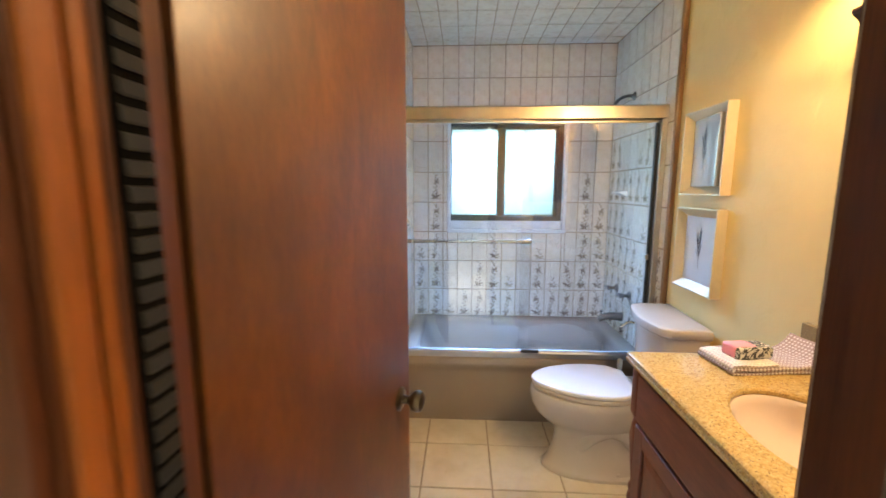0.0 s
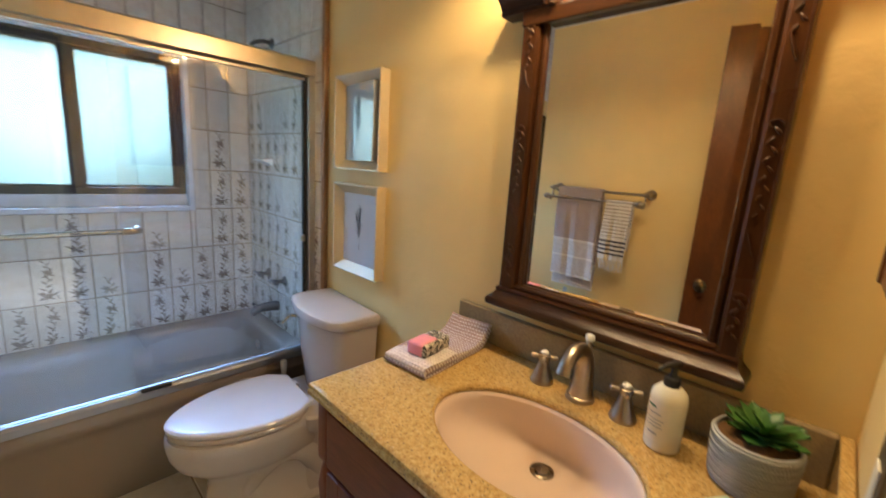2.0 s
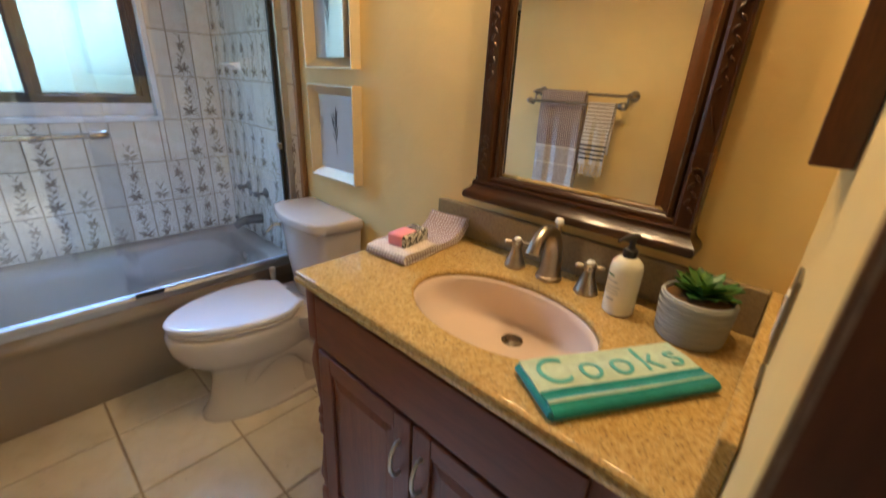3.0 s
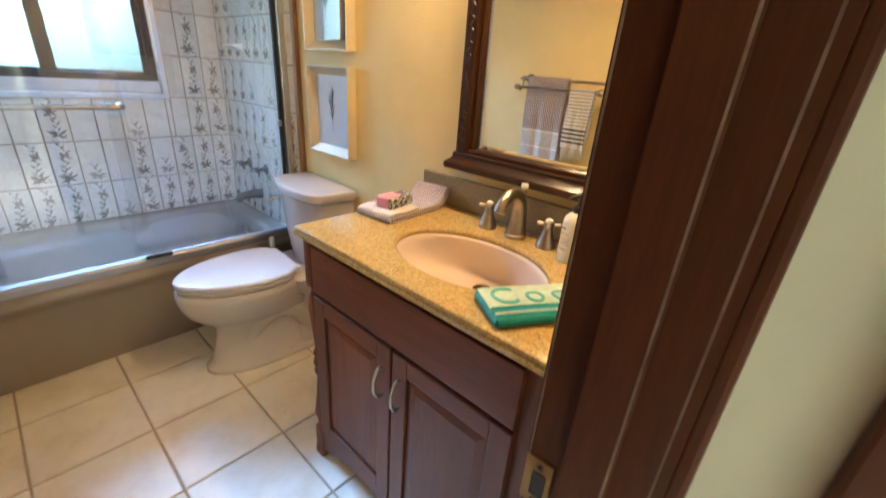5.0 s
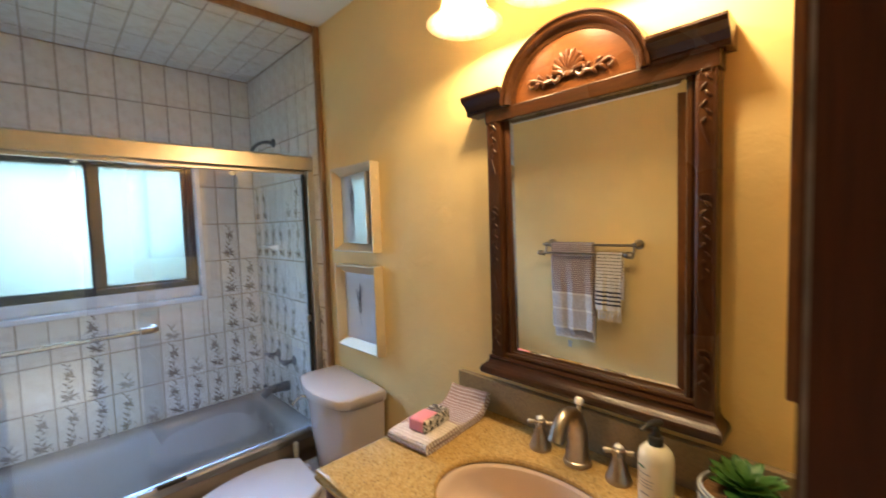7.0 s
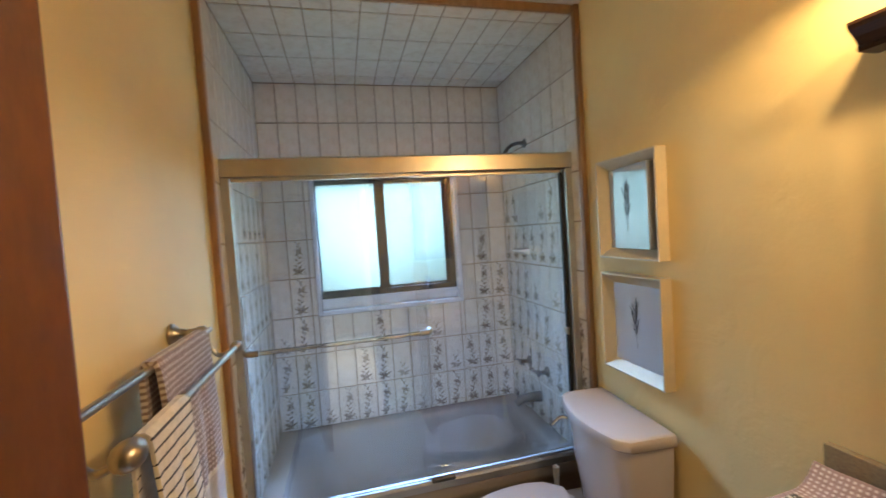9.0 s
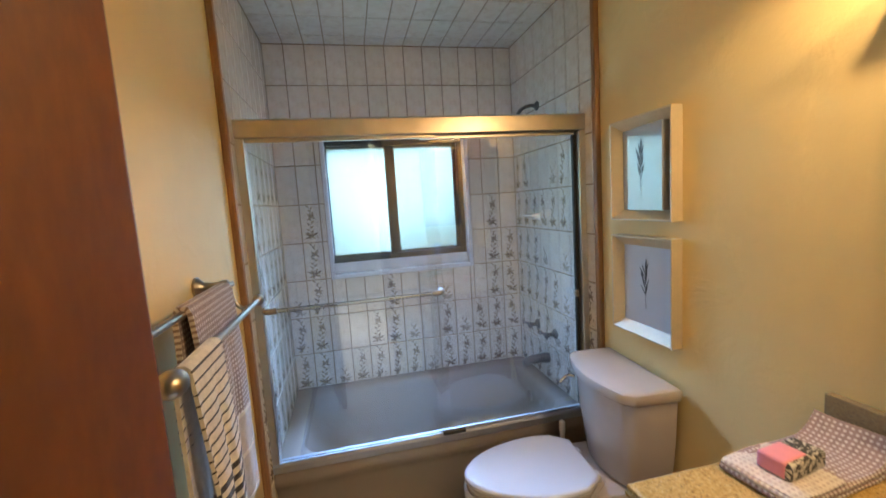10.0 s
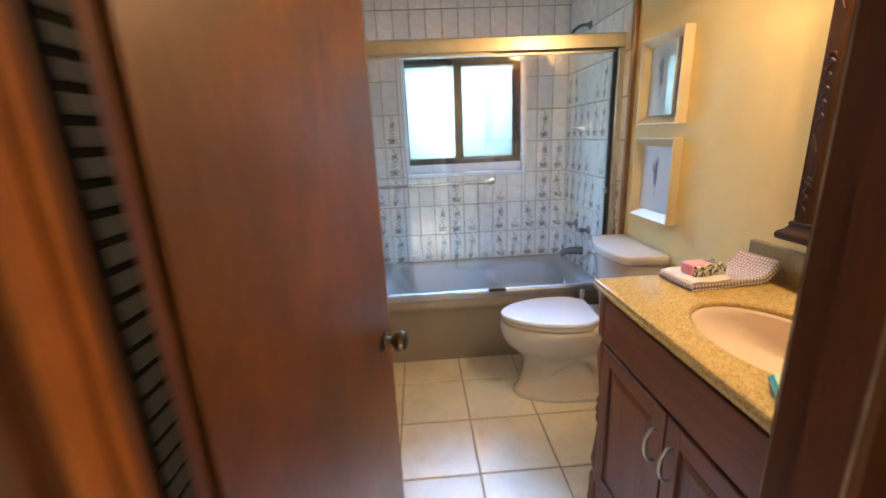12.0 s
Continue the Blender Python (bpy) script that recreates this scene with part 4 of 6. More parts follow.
def build_vanity():
    y0, y1 = YS + 0.006, 1.955
    root = thing("vanity_cabinet", (1.18, 1.51, 0), "reddish-brown wooden vanity cabinet with two panelled doors", "cabinet")
    bm = bmesh.new()
    box(bm, (FX, y0 + 0.05, 0.085), (FX + 0.018, y1 - 0.05, 0.853))
    box(bm, (FX + 0.018, y1 - 0.040, 0.085), (1.436, y1 - 0.022, 0.853))
    box(bm, (FX + 0.018, y0 + 0.022, 0.085), (1.436, y0 + 0.040, 0.853))
    box(bm, (FX + 0.018, y0 + 0.04, 0.085), (1.436, y1 - 0.04, 0.100))
    part("body", bm, M_VANITY, root)
    part("false_drawer_front", boxed((FX - 0.020, 1.190, 0.692), (FX - 0.001, y1 - 0.053, 0.838), 0.003, 2), M_VANITY_H, root)
    mid = 1.546
    raised_panel_door(root, 1.190, mid - 0.004, 0.130, 0.678, mid - 0.034)
    raised_panel_door(root, mid + 0.004, y1 - 0.053, 0.130, 0.678, mid + 0.034)
    # shaped bottom rail
    rail = [(y0 + 0.05, 0.118), (y0 + 0.05, 0.03), (y0 + 0.10, 0.045), (y0 + 0.13, 0.068), (y0 + 0.17, 0.070), (y0 + 0.18, 0.082), (y1 - 0.18, 0.082), (y1 - 0.17, 0.070), (y1 - 0.13, 0.068), (y1 - 0.10, 0.045), (y1 - 0.05, 0.03), (y1 - 0.05, 0.118)]
    part("bottom_rail", prism(bmesh.new(), rail, "X", FX - 0.012, FX + 0.006), M_VANITY_H, root)
    # turned and carved corner posts
    for yc in (y1 - 0.026, y0 + 0.026):
        prof = [(0.031, 0.853), (0.031, 0.71), (0.030, 0.695), (0.022, 0.685), (0.028, 0.665), (0.0305, 0.62), (0.028, 0.55), (0.0215, 0.48), (0.0205, 0.462), (0.0265, 0.452), (0.0285, 0.440), (0.0225, 0.428), (0.0285, 0.416), (0.0295, 0.402), (0.0225, 0.390), (0.0275, 0.378), (0.0265, 0.365), (0.0195, 0.350), (0.0215, 0.32), (0.0285, 0.24), (0.0305, 0.19), (0.0265, 0.155), (0.0225, 0.135), (0.030, 0.125), (0.031, 0.110), (0.031, 0.03), (0.034, 0.022), (0.034, 0.0)]
        bm = bmesh.new()
        rings = []
        for r, z in prof:
            sq = 0.012 if r >= 0.030 else r * 0.95
            rings.append(rrect(FX + 0.012, yc, r * 0.97, r * 0.80, min(sq, r * 0.79), z, 4))
        loft(bm, rings)
        part("corner_post", bm, M_VANITY, root, "carved corner post", True)
    for yc in (y1 - 0.045, y0 + 0.045):
        part("back_leg", boxed((1.38, yc - 0.02, 0), (1.425, yc + 0.02, 0.085)), M_VANITY, root)


build_vanity()


def ellipse(cx, cy, a, b, z, n=64):
    return [(cx + a * math.cos(2 * math.pi * k / n), cy + b * math.sin(2 * math.pi * k / n), z) for k in range(n)]


def build_worktop():
    root = thing("worktop", (1.16, 1.51, 0.853), "polished golden speckled granite worktop with a backsplash", "worktop")
    n = 64
    x0, x1, y0, y1 = CX0, XE - 0.001, CY0, CY1

    def outline(g, z):
        """A rectangle whose n points answer to those of the basin's ellipse; g shrinks front and free end."""
        pts = []
        hx0, hx1, hy0, hy1 = x0 + g, x1, y0, y1 - g
        for k in range(n):
            a = 2 * math.pi * k / n
            c, s = math.cos(a), math.sin(a)
            tx = ((hx1 - SKX) / c) if c > 1e-9 else ((hx0 - SKX) / c if c < -1e-9 else 1e9)
            ty = ((hy1 - SKY) / s) if s > 1e-9 else ((hy0 - SKY) / s if s < -1e-9 else 1e9)
            t = min(tx, ty)
            pts.append([SKX + t * c, SKY + t * s, z])
        for qx, qy in ((hx0, hy0), (hx0, hy1), (hx1, hy0), (hx1, hy1)):
            i = min(range(n), key=lambda k: (pts[k][0] - qx) ** 2 + (pts[k][1] - qy) ** 2)
            pts[i] = [qx, qy, z]
        return [tuple(p) for p in pts]

    bm = bmesh.new()
    rings = [ellipse(SKX, SKY, SA + 0.02, SB + 0.02, CZ - 0.034, n), ellipse(SKX, SKY, SA + 0.003, SB + 0.003, CZ - 0.016, n), ellipse(SKX, SKY, SA, SB, CZ - 0.013, n), ellipse(SKX, SKY, SA, SB, CZ - 0.005, n), ellipse(SKX, SKY, SA + 0.005, SB + 0.005, CZ, n),
             outline(0.014, CZ), outline(0.008, CZ - 0.001), outline(0.003, CZ - 0.005), outline(0.002, CZ - 0.012), outline(0.006, CZ - 0.016), outline(0.0, CZ - 0.020), outline(0.001, CZ - 0.030), outline(0.006, CZ - 0.034)]
    loft(bm, rings, True, False, False)
    part("slab", bm, M_GRANITE, root, "", True)
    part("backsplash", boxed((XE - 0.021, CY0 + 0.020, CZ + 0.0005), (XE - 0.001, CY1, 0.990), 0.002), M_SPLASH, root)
    part("side_splash", boxed((CX0 + 0.03, CY0, CZ + 0.0005), (XE - 0.001, CY0 + 0.019, 0.990), 0.002), M_GRANITE, root)


build_worktop()

basin = thing("wash_basin", (SKX, SKY, 0.74), "almond oval undermount china wash basin", "basin")
bm = bmesh.new()
rings = [ellipse(SKX, SKY, SA + 0.006, SB + 0.006, CZ - 0.0175), ellipse(SKX, SKY, SA - 0.001, SB - 0.001, CZ - 0.016), ellipse(SKX, SKY, SA - 0.006, SB - 0.006, CZ - 0.022)]
for k in range(1, 10):
    u = k / 10
    w = math.cos(u * math.pi / 2) ** 0.62
    rings.append(ellipse(SKX + 0.108 * u ** 1.5, SKY + 0.010 * u, 0.020 + (SA - 0.028) * w, 0.020 + (SB - 0.028) * w, CZ - 0.022 - 0.115 * math.sin(u * math.pi / 2) ** 1.1))
loft(bm, rings, True, False, True)
part("bowl", bm, M_SINK, basin, "", True)
drain = part("drain", lathe(bmesh.new(), [(0.027, 0.0), (0.027, 0.003), (0.021, 0.005), (0.019, 0.002), (0.017, 0.002), (0.015, 0.007), (0.004, 0.009)], (SKX + 0.108 * 0.9 ** 1.5, SKY + 0.009, CZ - 0.1362), 28), M_GREY_PLASTIC, basin, "brushed metal drain stopper", True)


# ---- taps ----
FAX, FAY = 1.352, 1.512
fa = thing("faucet", (FAX, FAY, CZ), "brushed nickel gooseneck faucet with a porcelain lift knob", "faucet")
part("base", lathe(bmesh.new(), [(0.033, 0.0), (0.034, 0.004), (0.032, 0.010), (0.0285, 0.012), (0.028, 0.016)], (FAX, FAY, CZ), 26), M_NICKEL, fa, "", True)
pts = curve_pts([(FAX, FAY, CZ + 0.014), (FAX + 0.002, FAY, CZ + 0.05), (FAX, FAY, CZ + 0.095), (FAX - 0.020, FAY, CZ + 0.128), (FAX - 0.055, FAY, CZ + 0.138), (FAX - 0.088, FAY, CZ + 0.118), (FAX - 0.102, FAY, CZ + 0.092)], 7)
m = len(pts) - 1
part("spout", tube(bmesh.new(), pts, [0.0285 - 0.0130 * min(1, i / (0.60 * m)) + (0.002 if i > m - 3 else 0) for i in range(m + 1)], 18), M_NICKEL, fa, "", True)
part("lift_rod", lathe(bmesh.new(), [(0.009, 0.10), (0.008, 0.135), (0.006, 0.138), (0.006, 0.143)], (FAX + 0.012, FAY, CZ), 14), M_NICKEL, fa, "", True)
part("lift_knob", lathe(bmesh.new(), [(0.008, 0.143), (0.011, 0.146), (0.011, 0.155), (0.008, 0.159), (0.002, 0.160)], (FAX + 0.012, FAY, CZ), 16), M_WHITE, fa, "white porcelain knob", True)


def build_handle(y):
    x = FAX - 0.003
    h = thing("cross_tap", (x, y, CZ), "brushed nickel cross handle with a porcelain button", "tap handle", "faucet handles")
    part("base", lathe(bmesh.new(), [(0.028, 0.0), (0.029, 0.004), (0.026, 0.012), (0.018, 0.034), (0.013, 0.052), (0.012, 0.060), (0.015, 0.063), (0.015, 0.074), (0.009, 0.077)], (x, y, CZ), 24), M_NICKEL, h, "", True)
    for a in (25, 115):
        c, s = math.cos(radians(a)), math.sin(radians(a))
        pts = [(x + c * d, y + s * d, CZ + 0.068) for d in (-0.034, -0.031, -0.026, -0.010, 0.010, 0.026, 0.031, 0.034)]
        part("cross_bar", tube(bmesh.new(), pts, [0.003, 0.0062, 0.0062, 0.0042, 0.0042, 0.0062, 0.0062, 0.003], 10), M_NICKEL, h, "", True)
    part("button", lathe(bmesh.new(), [(0.010, 0.077), (0.010, 0.081), (0.006, 0.084), (0.001, 0.085)], (x, y, CZ), 16), M_WHITE, h, "white porcelain button", True)


build_handle(FAY + 0.102)
build_handle(FAY - 0.102)

# ---- soap dispenser ----
SX, SY = 1.318, 1.321
sd = thing("soap_dispenser", (SX, SY, CZ), "milky white soap bottle with a black pump", "soap dispenser")
part("bottle", lathe(bmesh.new(), [(0.029, 0.0), (0.033, 0.004), (0.0335, 0.02), (0.0335, 0.105), (0.031, 0.118), (0.022, 0.128), (0.014, 0.132)], (SX, SY, CZ), 32), M_BOTTLE, sd, "", True)
part("collar", lathe(bmesh.new(), [(0.0145, 0.131), (0.0145, 0.148), (0.012, 0.150)], (SX, SY, CZ), 20), M_BLACK, sd, "", True)
part("pump_stem", lathe(bmesh.new(), [(0.0085, 0.150), (0.0065, 0.158), (0.0060, 0.172)], (SX, SY, CZ), 12), M_BLACK, sd, "", True)
pts = [(SX + 0.012, SY - 0.006, CZ + 0.176), (SX, SY, CZ + 0.177), (SX - 0.018, SY + 0.010, CZ + 0.175), (SX - 0.034, SY + 0.018, CZ + 0.169)]
part("pump_head", tube(bmesh.new(), pts, [0.0055, 0.0075, 0.0048, 0.0030], 12), M_BLACK, sd, "", True)


def wrap_patch(cx, cy, r, a0, a1, z0, z1, n=10):
    bm = bmesh.new()
    rows = []
    for k in range(n + 1):
        a = radians(a0 + (a1 - a0) * k / n)
        rows.append([bm.verts.new((cx + r * math.cos(a), cy + r * math.sin(a), z)) for z in (z0, z1)])
    for p, q in zip(rows, rows[1:]):
        bm.faces.new((p[0], q[0], q[1], p[1]))
    return bm


lab = part("paper_label", wrap_patch(SX, SY, 0.0340, 120, 206, CZ + 0.022, CZ + 0.100), M_PLASTIC, sd, "pale printed label")
for k, (z, h, a0, a1, mt) in enumerate(((0.090, 0.005, 128, 160, M_GREEN_INK), (0.078, 0.0025, 132, 180, M_TEXT), (0.066, 0.002, 132, 190, M_TEXT), (0.059, 0.002, 132, 184, M_TEXT), (0.052, 0.002, 132, 188, M_TEXT), (0.036, 0.004, 140, 176, M_TEXT))):
    part("text_line", wrap_patch(SX, SY, 0.0343, a0, a1, CZ + z, CZ + z + h), mt, lab)

# ---- potted succulent ----
PX, PY = 1.326, 1.180
pl = thing("potted_succulent", (PX, PY, CZ), "green succulent in a grey ribbed ceramic pot", "potted plant")
pot = part("pot", lathe(bmesh.new(), [(0.056, 0.0), (0.060, 0.003), (0.0635, 0.03), (0.0655, 0.07), (0.0645, 0.093), (0.0625, 0.096), (0.060, 0.095), (0.059, 0.083)], (PX, PY, CZ), 48, cap1=False), M_POT, pl, "", True)
bm = bmesh.new()
for row in range(11):
    z = 0.010 + row * 0.0078
    r = 0.0605 + 0.0052 * min(z / 0.07, 1)
    for k in range(64):
        a = 2 * math.pi * (k + 0.5 * (row % 2)) / 64
        q = Matrix.Translation((PX + r * math.cos(a), PY + r * math.sin(a), CZ + z)) @ Matrix.Rotation(a, 4, "Z")
        bmesh.ops.create_cube(bm, size=1.0, matrix=q @ Matrix.Rotation(radians(32 if row % 2 else -32), 4, "X") @ Matrix.Diagonal((0.0030, 0.0050, 0.0024, 1)))
tagged(part("stitched_relief", bm, M_POT, pot), kind="stuff")
part("soil", lathe(bmesh.new(), [(0.0595, 0.085), (0.04, 0.090), (0.01, 0.092)], (PX, PY, CZ), 28), M_SOIL, pl, "", True)
rng = random.Random(5)
for ring_n, count, tilt, size in ((0, 5, 42, 0.024), (1, 7, 22, 0.042), (2, 9, 8, 0.054), (3, 9, -3, 0.062)):
    for k in range(count):
        a = 2 * math.pi * (k + 0.37 * ring_n + rng.uniform(-0.15, 0.15)) / count
        L = size * rng.uniform(0.9, 1.1)
        w = L * 0.27
        t = radians(tilt + rng.uniform(-6, 6))
        rows = []
        for i in range(7):
            u = i / 6
            ww = w * (0.55 + 1.1 * u - 1.62 * u ** 4) if u < 0.99 else w * 0.06
            d = 0.006 + L * u
            x = d * math.cos(t) - 0.006 * math.sin(math.pi * u)
            z = d * math.sin(t) + 0.016 * u * u * math.cos(t)
            th = 0.0045 * (1.05 - 0.85 * u)
            rows.append([(x, -ww, z + 0.004), (x, 0, z + 0.001 + th * 0.3), (x, ww, z + 0.004), (x, 0, z - th)])
        bm = bmesh.new()
        loft(bm, rows)
        bmesh.ops.transform(bm, matrix=Matrix.Translation((PX + 0.014, PY - 0.006, CZ + 0.094)) @ Matrix.Rotation(a, 4, "Z"), verts=bm.verts)
        part("leaf", bm, M_LEAF, pl, "", True)


# ---- cloths ----
def sheet(bm, grid, thick, uvs=True):
    """A cloth of thickness from a grid of points (rows of columns), with UVs in metres along the grid."""
    rows = [[Vector(p) for p in r] for r in grid]
    nr, nc = len(rows), len(rows[0])
    nor = [[None] * nc for _ in range(nr)]
    for i in range(nr):
        for j in range(nc):
            du = rows[min(i + 1, nr - 1)][j] - rows[max(i - 1, 0)][j]
            dv = rows[i][min(j + 1, nc - 1)] - rows[i][max(j - 1, 0)]
            nn = du.cross(dv)
            nor[i][j] = nn.normalized() if nn.length > 1e-9 else Vector((0, 0, 1))
    top = [[bm.verts.new(rows[i][j] + nor[i][j] * thick / 2) for j in range(nc)] for i in range(nr)]
    bot = [[bm.verts.new(rows[i][j] - nor[i][j] * thick / 2) for j in range(nc)] for i in range(nr)]
    cu = [0.0]
    for i in range(1, nr):
        cu.append(cu[-1] + (rows[i][nc // 2] - rows[i - 1][nc // 2]).length)
    cv = [0.0]
    for j in range(1, nc):
        cv.append(cv[-1] + (rows[nr // 2][j] - rows[nr // 2][j - 1]).length)
    layer = bm.loops.layers.uv.new("UVMap")

    def face(vs, ij):
        f = bm.faces.new(vs)
        for lp, (i, j) in zip(f.loops, ij):
            lp[layer].uv = (cu[i], cv[j])
    for i in range(nr - 1):
        for j in range(nc - 1):
            ij = [(i, j), (i + 1, j), (i + 1, j + 1), (i, j + 1)]
            face([top[a][b] for a, b in ij], ij)
            face([bot[a][b] for a, b in ij[::-1]], ij[::-1])
    rim = [(i, 0) for i in range(nr)] + [(nr - 1, j) for j in range(1, nc)] + [(i, nc - 1) for i in range(nr - 2, -1, -1)] + [(0, j) for j in range(nc - 2, 0, -1)]
    for a, b in zip(rim, rim[1:] + rim[:1]):
        face([top[a[0]][a[1]], top[b[0]][b[1]], bot[b[0]][b[1]], bot[a[0]][a[1]]], [a, b, b, a])
    return bm


def folded_layer(o, ux, uy, L, W, z, thick, sag, seed, nr=14, nc=10):
    """A flat cloth layer on the worktop from corner o along ux (length L) and uy (width W)."""
    r = random.Random(seed)
    ph = [r.uniform(0, 6.28) for _ in range(3)]
    g = []
    for i in range(nr + 1):
        row = []
        for j in range(nc + 1):
            u, v = i / nr, j / nc
            p = Vector(o) + Vector(ux) * (L * u) + Vector(uy) * (W * v)
            p.z = z + sag(u, v) + 0.0012 * math.sin(7 * u + ph[0]) + 0.0012 * math.sin(9 * v + ph[1])
            row.append(p)
        g.append(row)
    return sheet(bmesh.new(), g, thick)


def fold_loop(o, ux, uy, W, z0, z1, thick):
    """The rounded fold that joins two layers at one edge (bulging along -ux)."""
    g = []
    for i in range(9):
        a = math.pi * (i / 8) - math.pi / 2
        row = []
        for j in range(11):
            p = Vector(o) + Vector(uy) * (W * j / 10) - Vector(ux) * ((z1 - z0) / 2 * math.cos(a))
            p.z = (z0 + z1) / 2 + (z1 - z0) / 2 * math.sin(a)
            row.append(p)
        g.append(row)
    return sheet(bmesh.new(), g, thick)


# folded spotted hand towel
ft = thing("folded_hand_towel", (1.26, 1.89, CZ), "mauve-brown dotted hand towel folded on the worktop", "towel")
ux, uy = Vector((0.995, 0.09, 0)), Vector((-0.09, 0.995, 0))
o1 = Vector((1.118, 1.802, 0))


def drape(k):
    return lambda u, v: 0.85 * max(0, u - 0.76) ** 2 + 0.004 * math.sin(math.pi * min(1, u / 0.55)) * v + 0.0030 * math.sin(5 * v + k) * (1 - 0.5 * u) + 0.0030 * math.sin(4 * u + 2 * v + 1.7 * k) * u


for k, (z, L, w0, W) in enumerate(((0.0035, 0.288, 0.0, 0.148), (0.0085, 0.282, 0.004, 0.143), (0.0135, 0.290, 0.001, 0.147), (0.0185, 0.284, 0.005, 0.140))):
    part("fold", folded_layer(o1 + uy * w0 + ux * 0.002 * (k % 2), ux, uy, L, W, CZ + z + 0.001, 0.0042, drape(k), 40 + k), M_DOTS_PALE, ft, "", True)
part("fold_edge", fold_loop(o1 + ux * 0.001, ux, uy, 0.146, CZ + 0.0045, CZ + 0.0145, 0.0042), M_DOTS_PALE, ft, "", True)
part("fold_edge", fold_loop(o1 + ux * 0.002 + uy * 0.003, ux, uy, 0.140, CZ + 0.0145, CZ + 0.0245, 0.0042), M_DOTS_INV, ft, "", True)
part("top_flap", folded_layer(o1 + uy * 0.003, ux, uy, 0.128, 0.140, CZ + 0.0245, 0.0042, lambda u, v: 0.0015 * math.sin(4 * v) + 0.004 * math.sin(math.pi * min(1, u * 0.45 / 0.55)) * v + 0.001 * math.sin(9 * u), 31), M_DOTS_INV, ft, "cream dotted turned-back flap", True)

sb = thing("soap_box", (1.20, 1.88, CZ + 0.0275), "wrapped soap bar with a pink paper band", "soap")
bm = boxed((-0.056, -0.030, 0.0), (0.056, 0.030, 0.036), 0.008, 3)
bar = part("wrapped_bar", bm, M_ZEBRA, sb, "black and white patterned wrapper", True)
bm = boxed((-0.0578, -0.0230, 0.0030), (0.012, 0.0300, 0.0378), 0.007, 3)
part("paper_band", bm, M_PINK, sb, "pink paper band", True)
for o in sb.children:
    o.matrix_parent_inverse = Matrix.Identity(4)
sb.rotation_euler = (0, 0, radians(8))

# tea towel with lettering
tt = thing("tea_towel", (1.05, 1.21, CZ), "folded teal and cream tea towel with large letters", "tea towel")
A, B = Vector((0.914, 1.262, 0)), Vector((1.178, 1.098, 0))
tx = (B - A).normalized()
ty = Vector((-tx.y, tx.x, 0))
TL, TW = 0.308, 0.112
A = A - tx * 0.002
lift = lambda u, v: 0.003 * math.sin(2.5 * u + 1) * v
for z, mt, w0 in ((0.0035, M_TEAL, 0.0), (0.0085, M_TEAL, 0.001), (0.0135, M_TEAL, 0.0)):
    part("fold", folded_layer(A + ty * w0, tx, ty, TL, TW, CZ + z, 0.0046, lift, int(z * 997)), mt, tt, "", True)
part("fold_edge", fold_loop(A + ty * 0.001, ty, tx, TL, CZ + 0.0040, CZ + 0.0178, 0.0046), M_TEAL, tt, "rolled teal fold", True)
part("fold_edge", fold_loop(A + tx * 0.002, tx, ty, TW, CZ + 0.0040, CZ + 0.0170, 0.0044), M_TEAL, tt, "rolled teal fold", True)
part("cream_field", folded_layer(A + ty * 0.036 + tx * 0.0, tx, ty, TL, TW - 0.036, CZ + 0.0178, 0.004, lift, 21), M_TEAL_PALE, tt, "cream-green printed field", True)
part("teal_band", folded_layer(A, tx, ty, TL, 0.036, CZ + 0.0178, 0.004, lift, 21), M_TEAL, tt, "", True)
part("pale_stripe", folded_layer(A + ty * 0.011, tx, ty, TL, 0.0045, CZ + 0.0193, 0.0035, lift, 21), M_TEAL_PALE, tt)
cu = bpy.data.curves.new("lettering", "FONT")
cu.body, cu.size, cu.align_x, cu.align_y, cu.extrude, cu.space_character = "Cooks", 0.086, "CENTER", "CENTER", 0.0012, 1.30
cu.offset = -0.0004
fo = new("lettering_curve", cu)
dg = bpy.context.evaluated_depsgraph_get()
me = bpy.data.meshes.new_from_object(fo.evaluated_get(dg))
bpy.data.objects.remove(fo)
me.materials.clear()
me.materials.append(M_TEAL_TEXT)
lt = new("lettering", me)
lt.parent = tt
lt.matrix_parent_inverse = Matrix.Translation(-tt.location)
mid = A + tx * (TL * 0.5) + ty * (0.036 + (TW - 0.036) * 0.5)
ph = random.Random(21)
ph = [ph.uniform(0, 6.28) for _ in range(3)]
for v in me.vertices:
    q = Vector((v.co.x + TL * 0.5, v.co.y + (TW - 0.036) * 0.5))
    uu, vv = q.x / TL, q.y / (TW - 0.036)
    v.co.z += lift(uu, vv) + 0.0012 * math.sin(7 * uu + ph[0]) + 0.0012 * math.sin(9 * vv + ph[1])
lt.matrix_basis = Matrix.Translation((mid.x, mid.y, CZ + 0.0203)) @ Matrix.Rotation(math.atan2(tx.y, tx.x), 4, "Z")
tagged(lt, "teal printed letters")


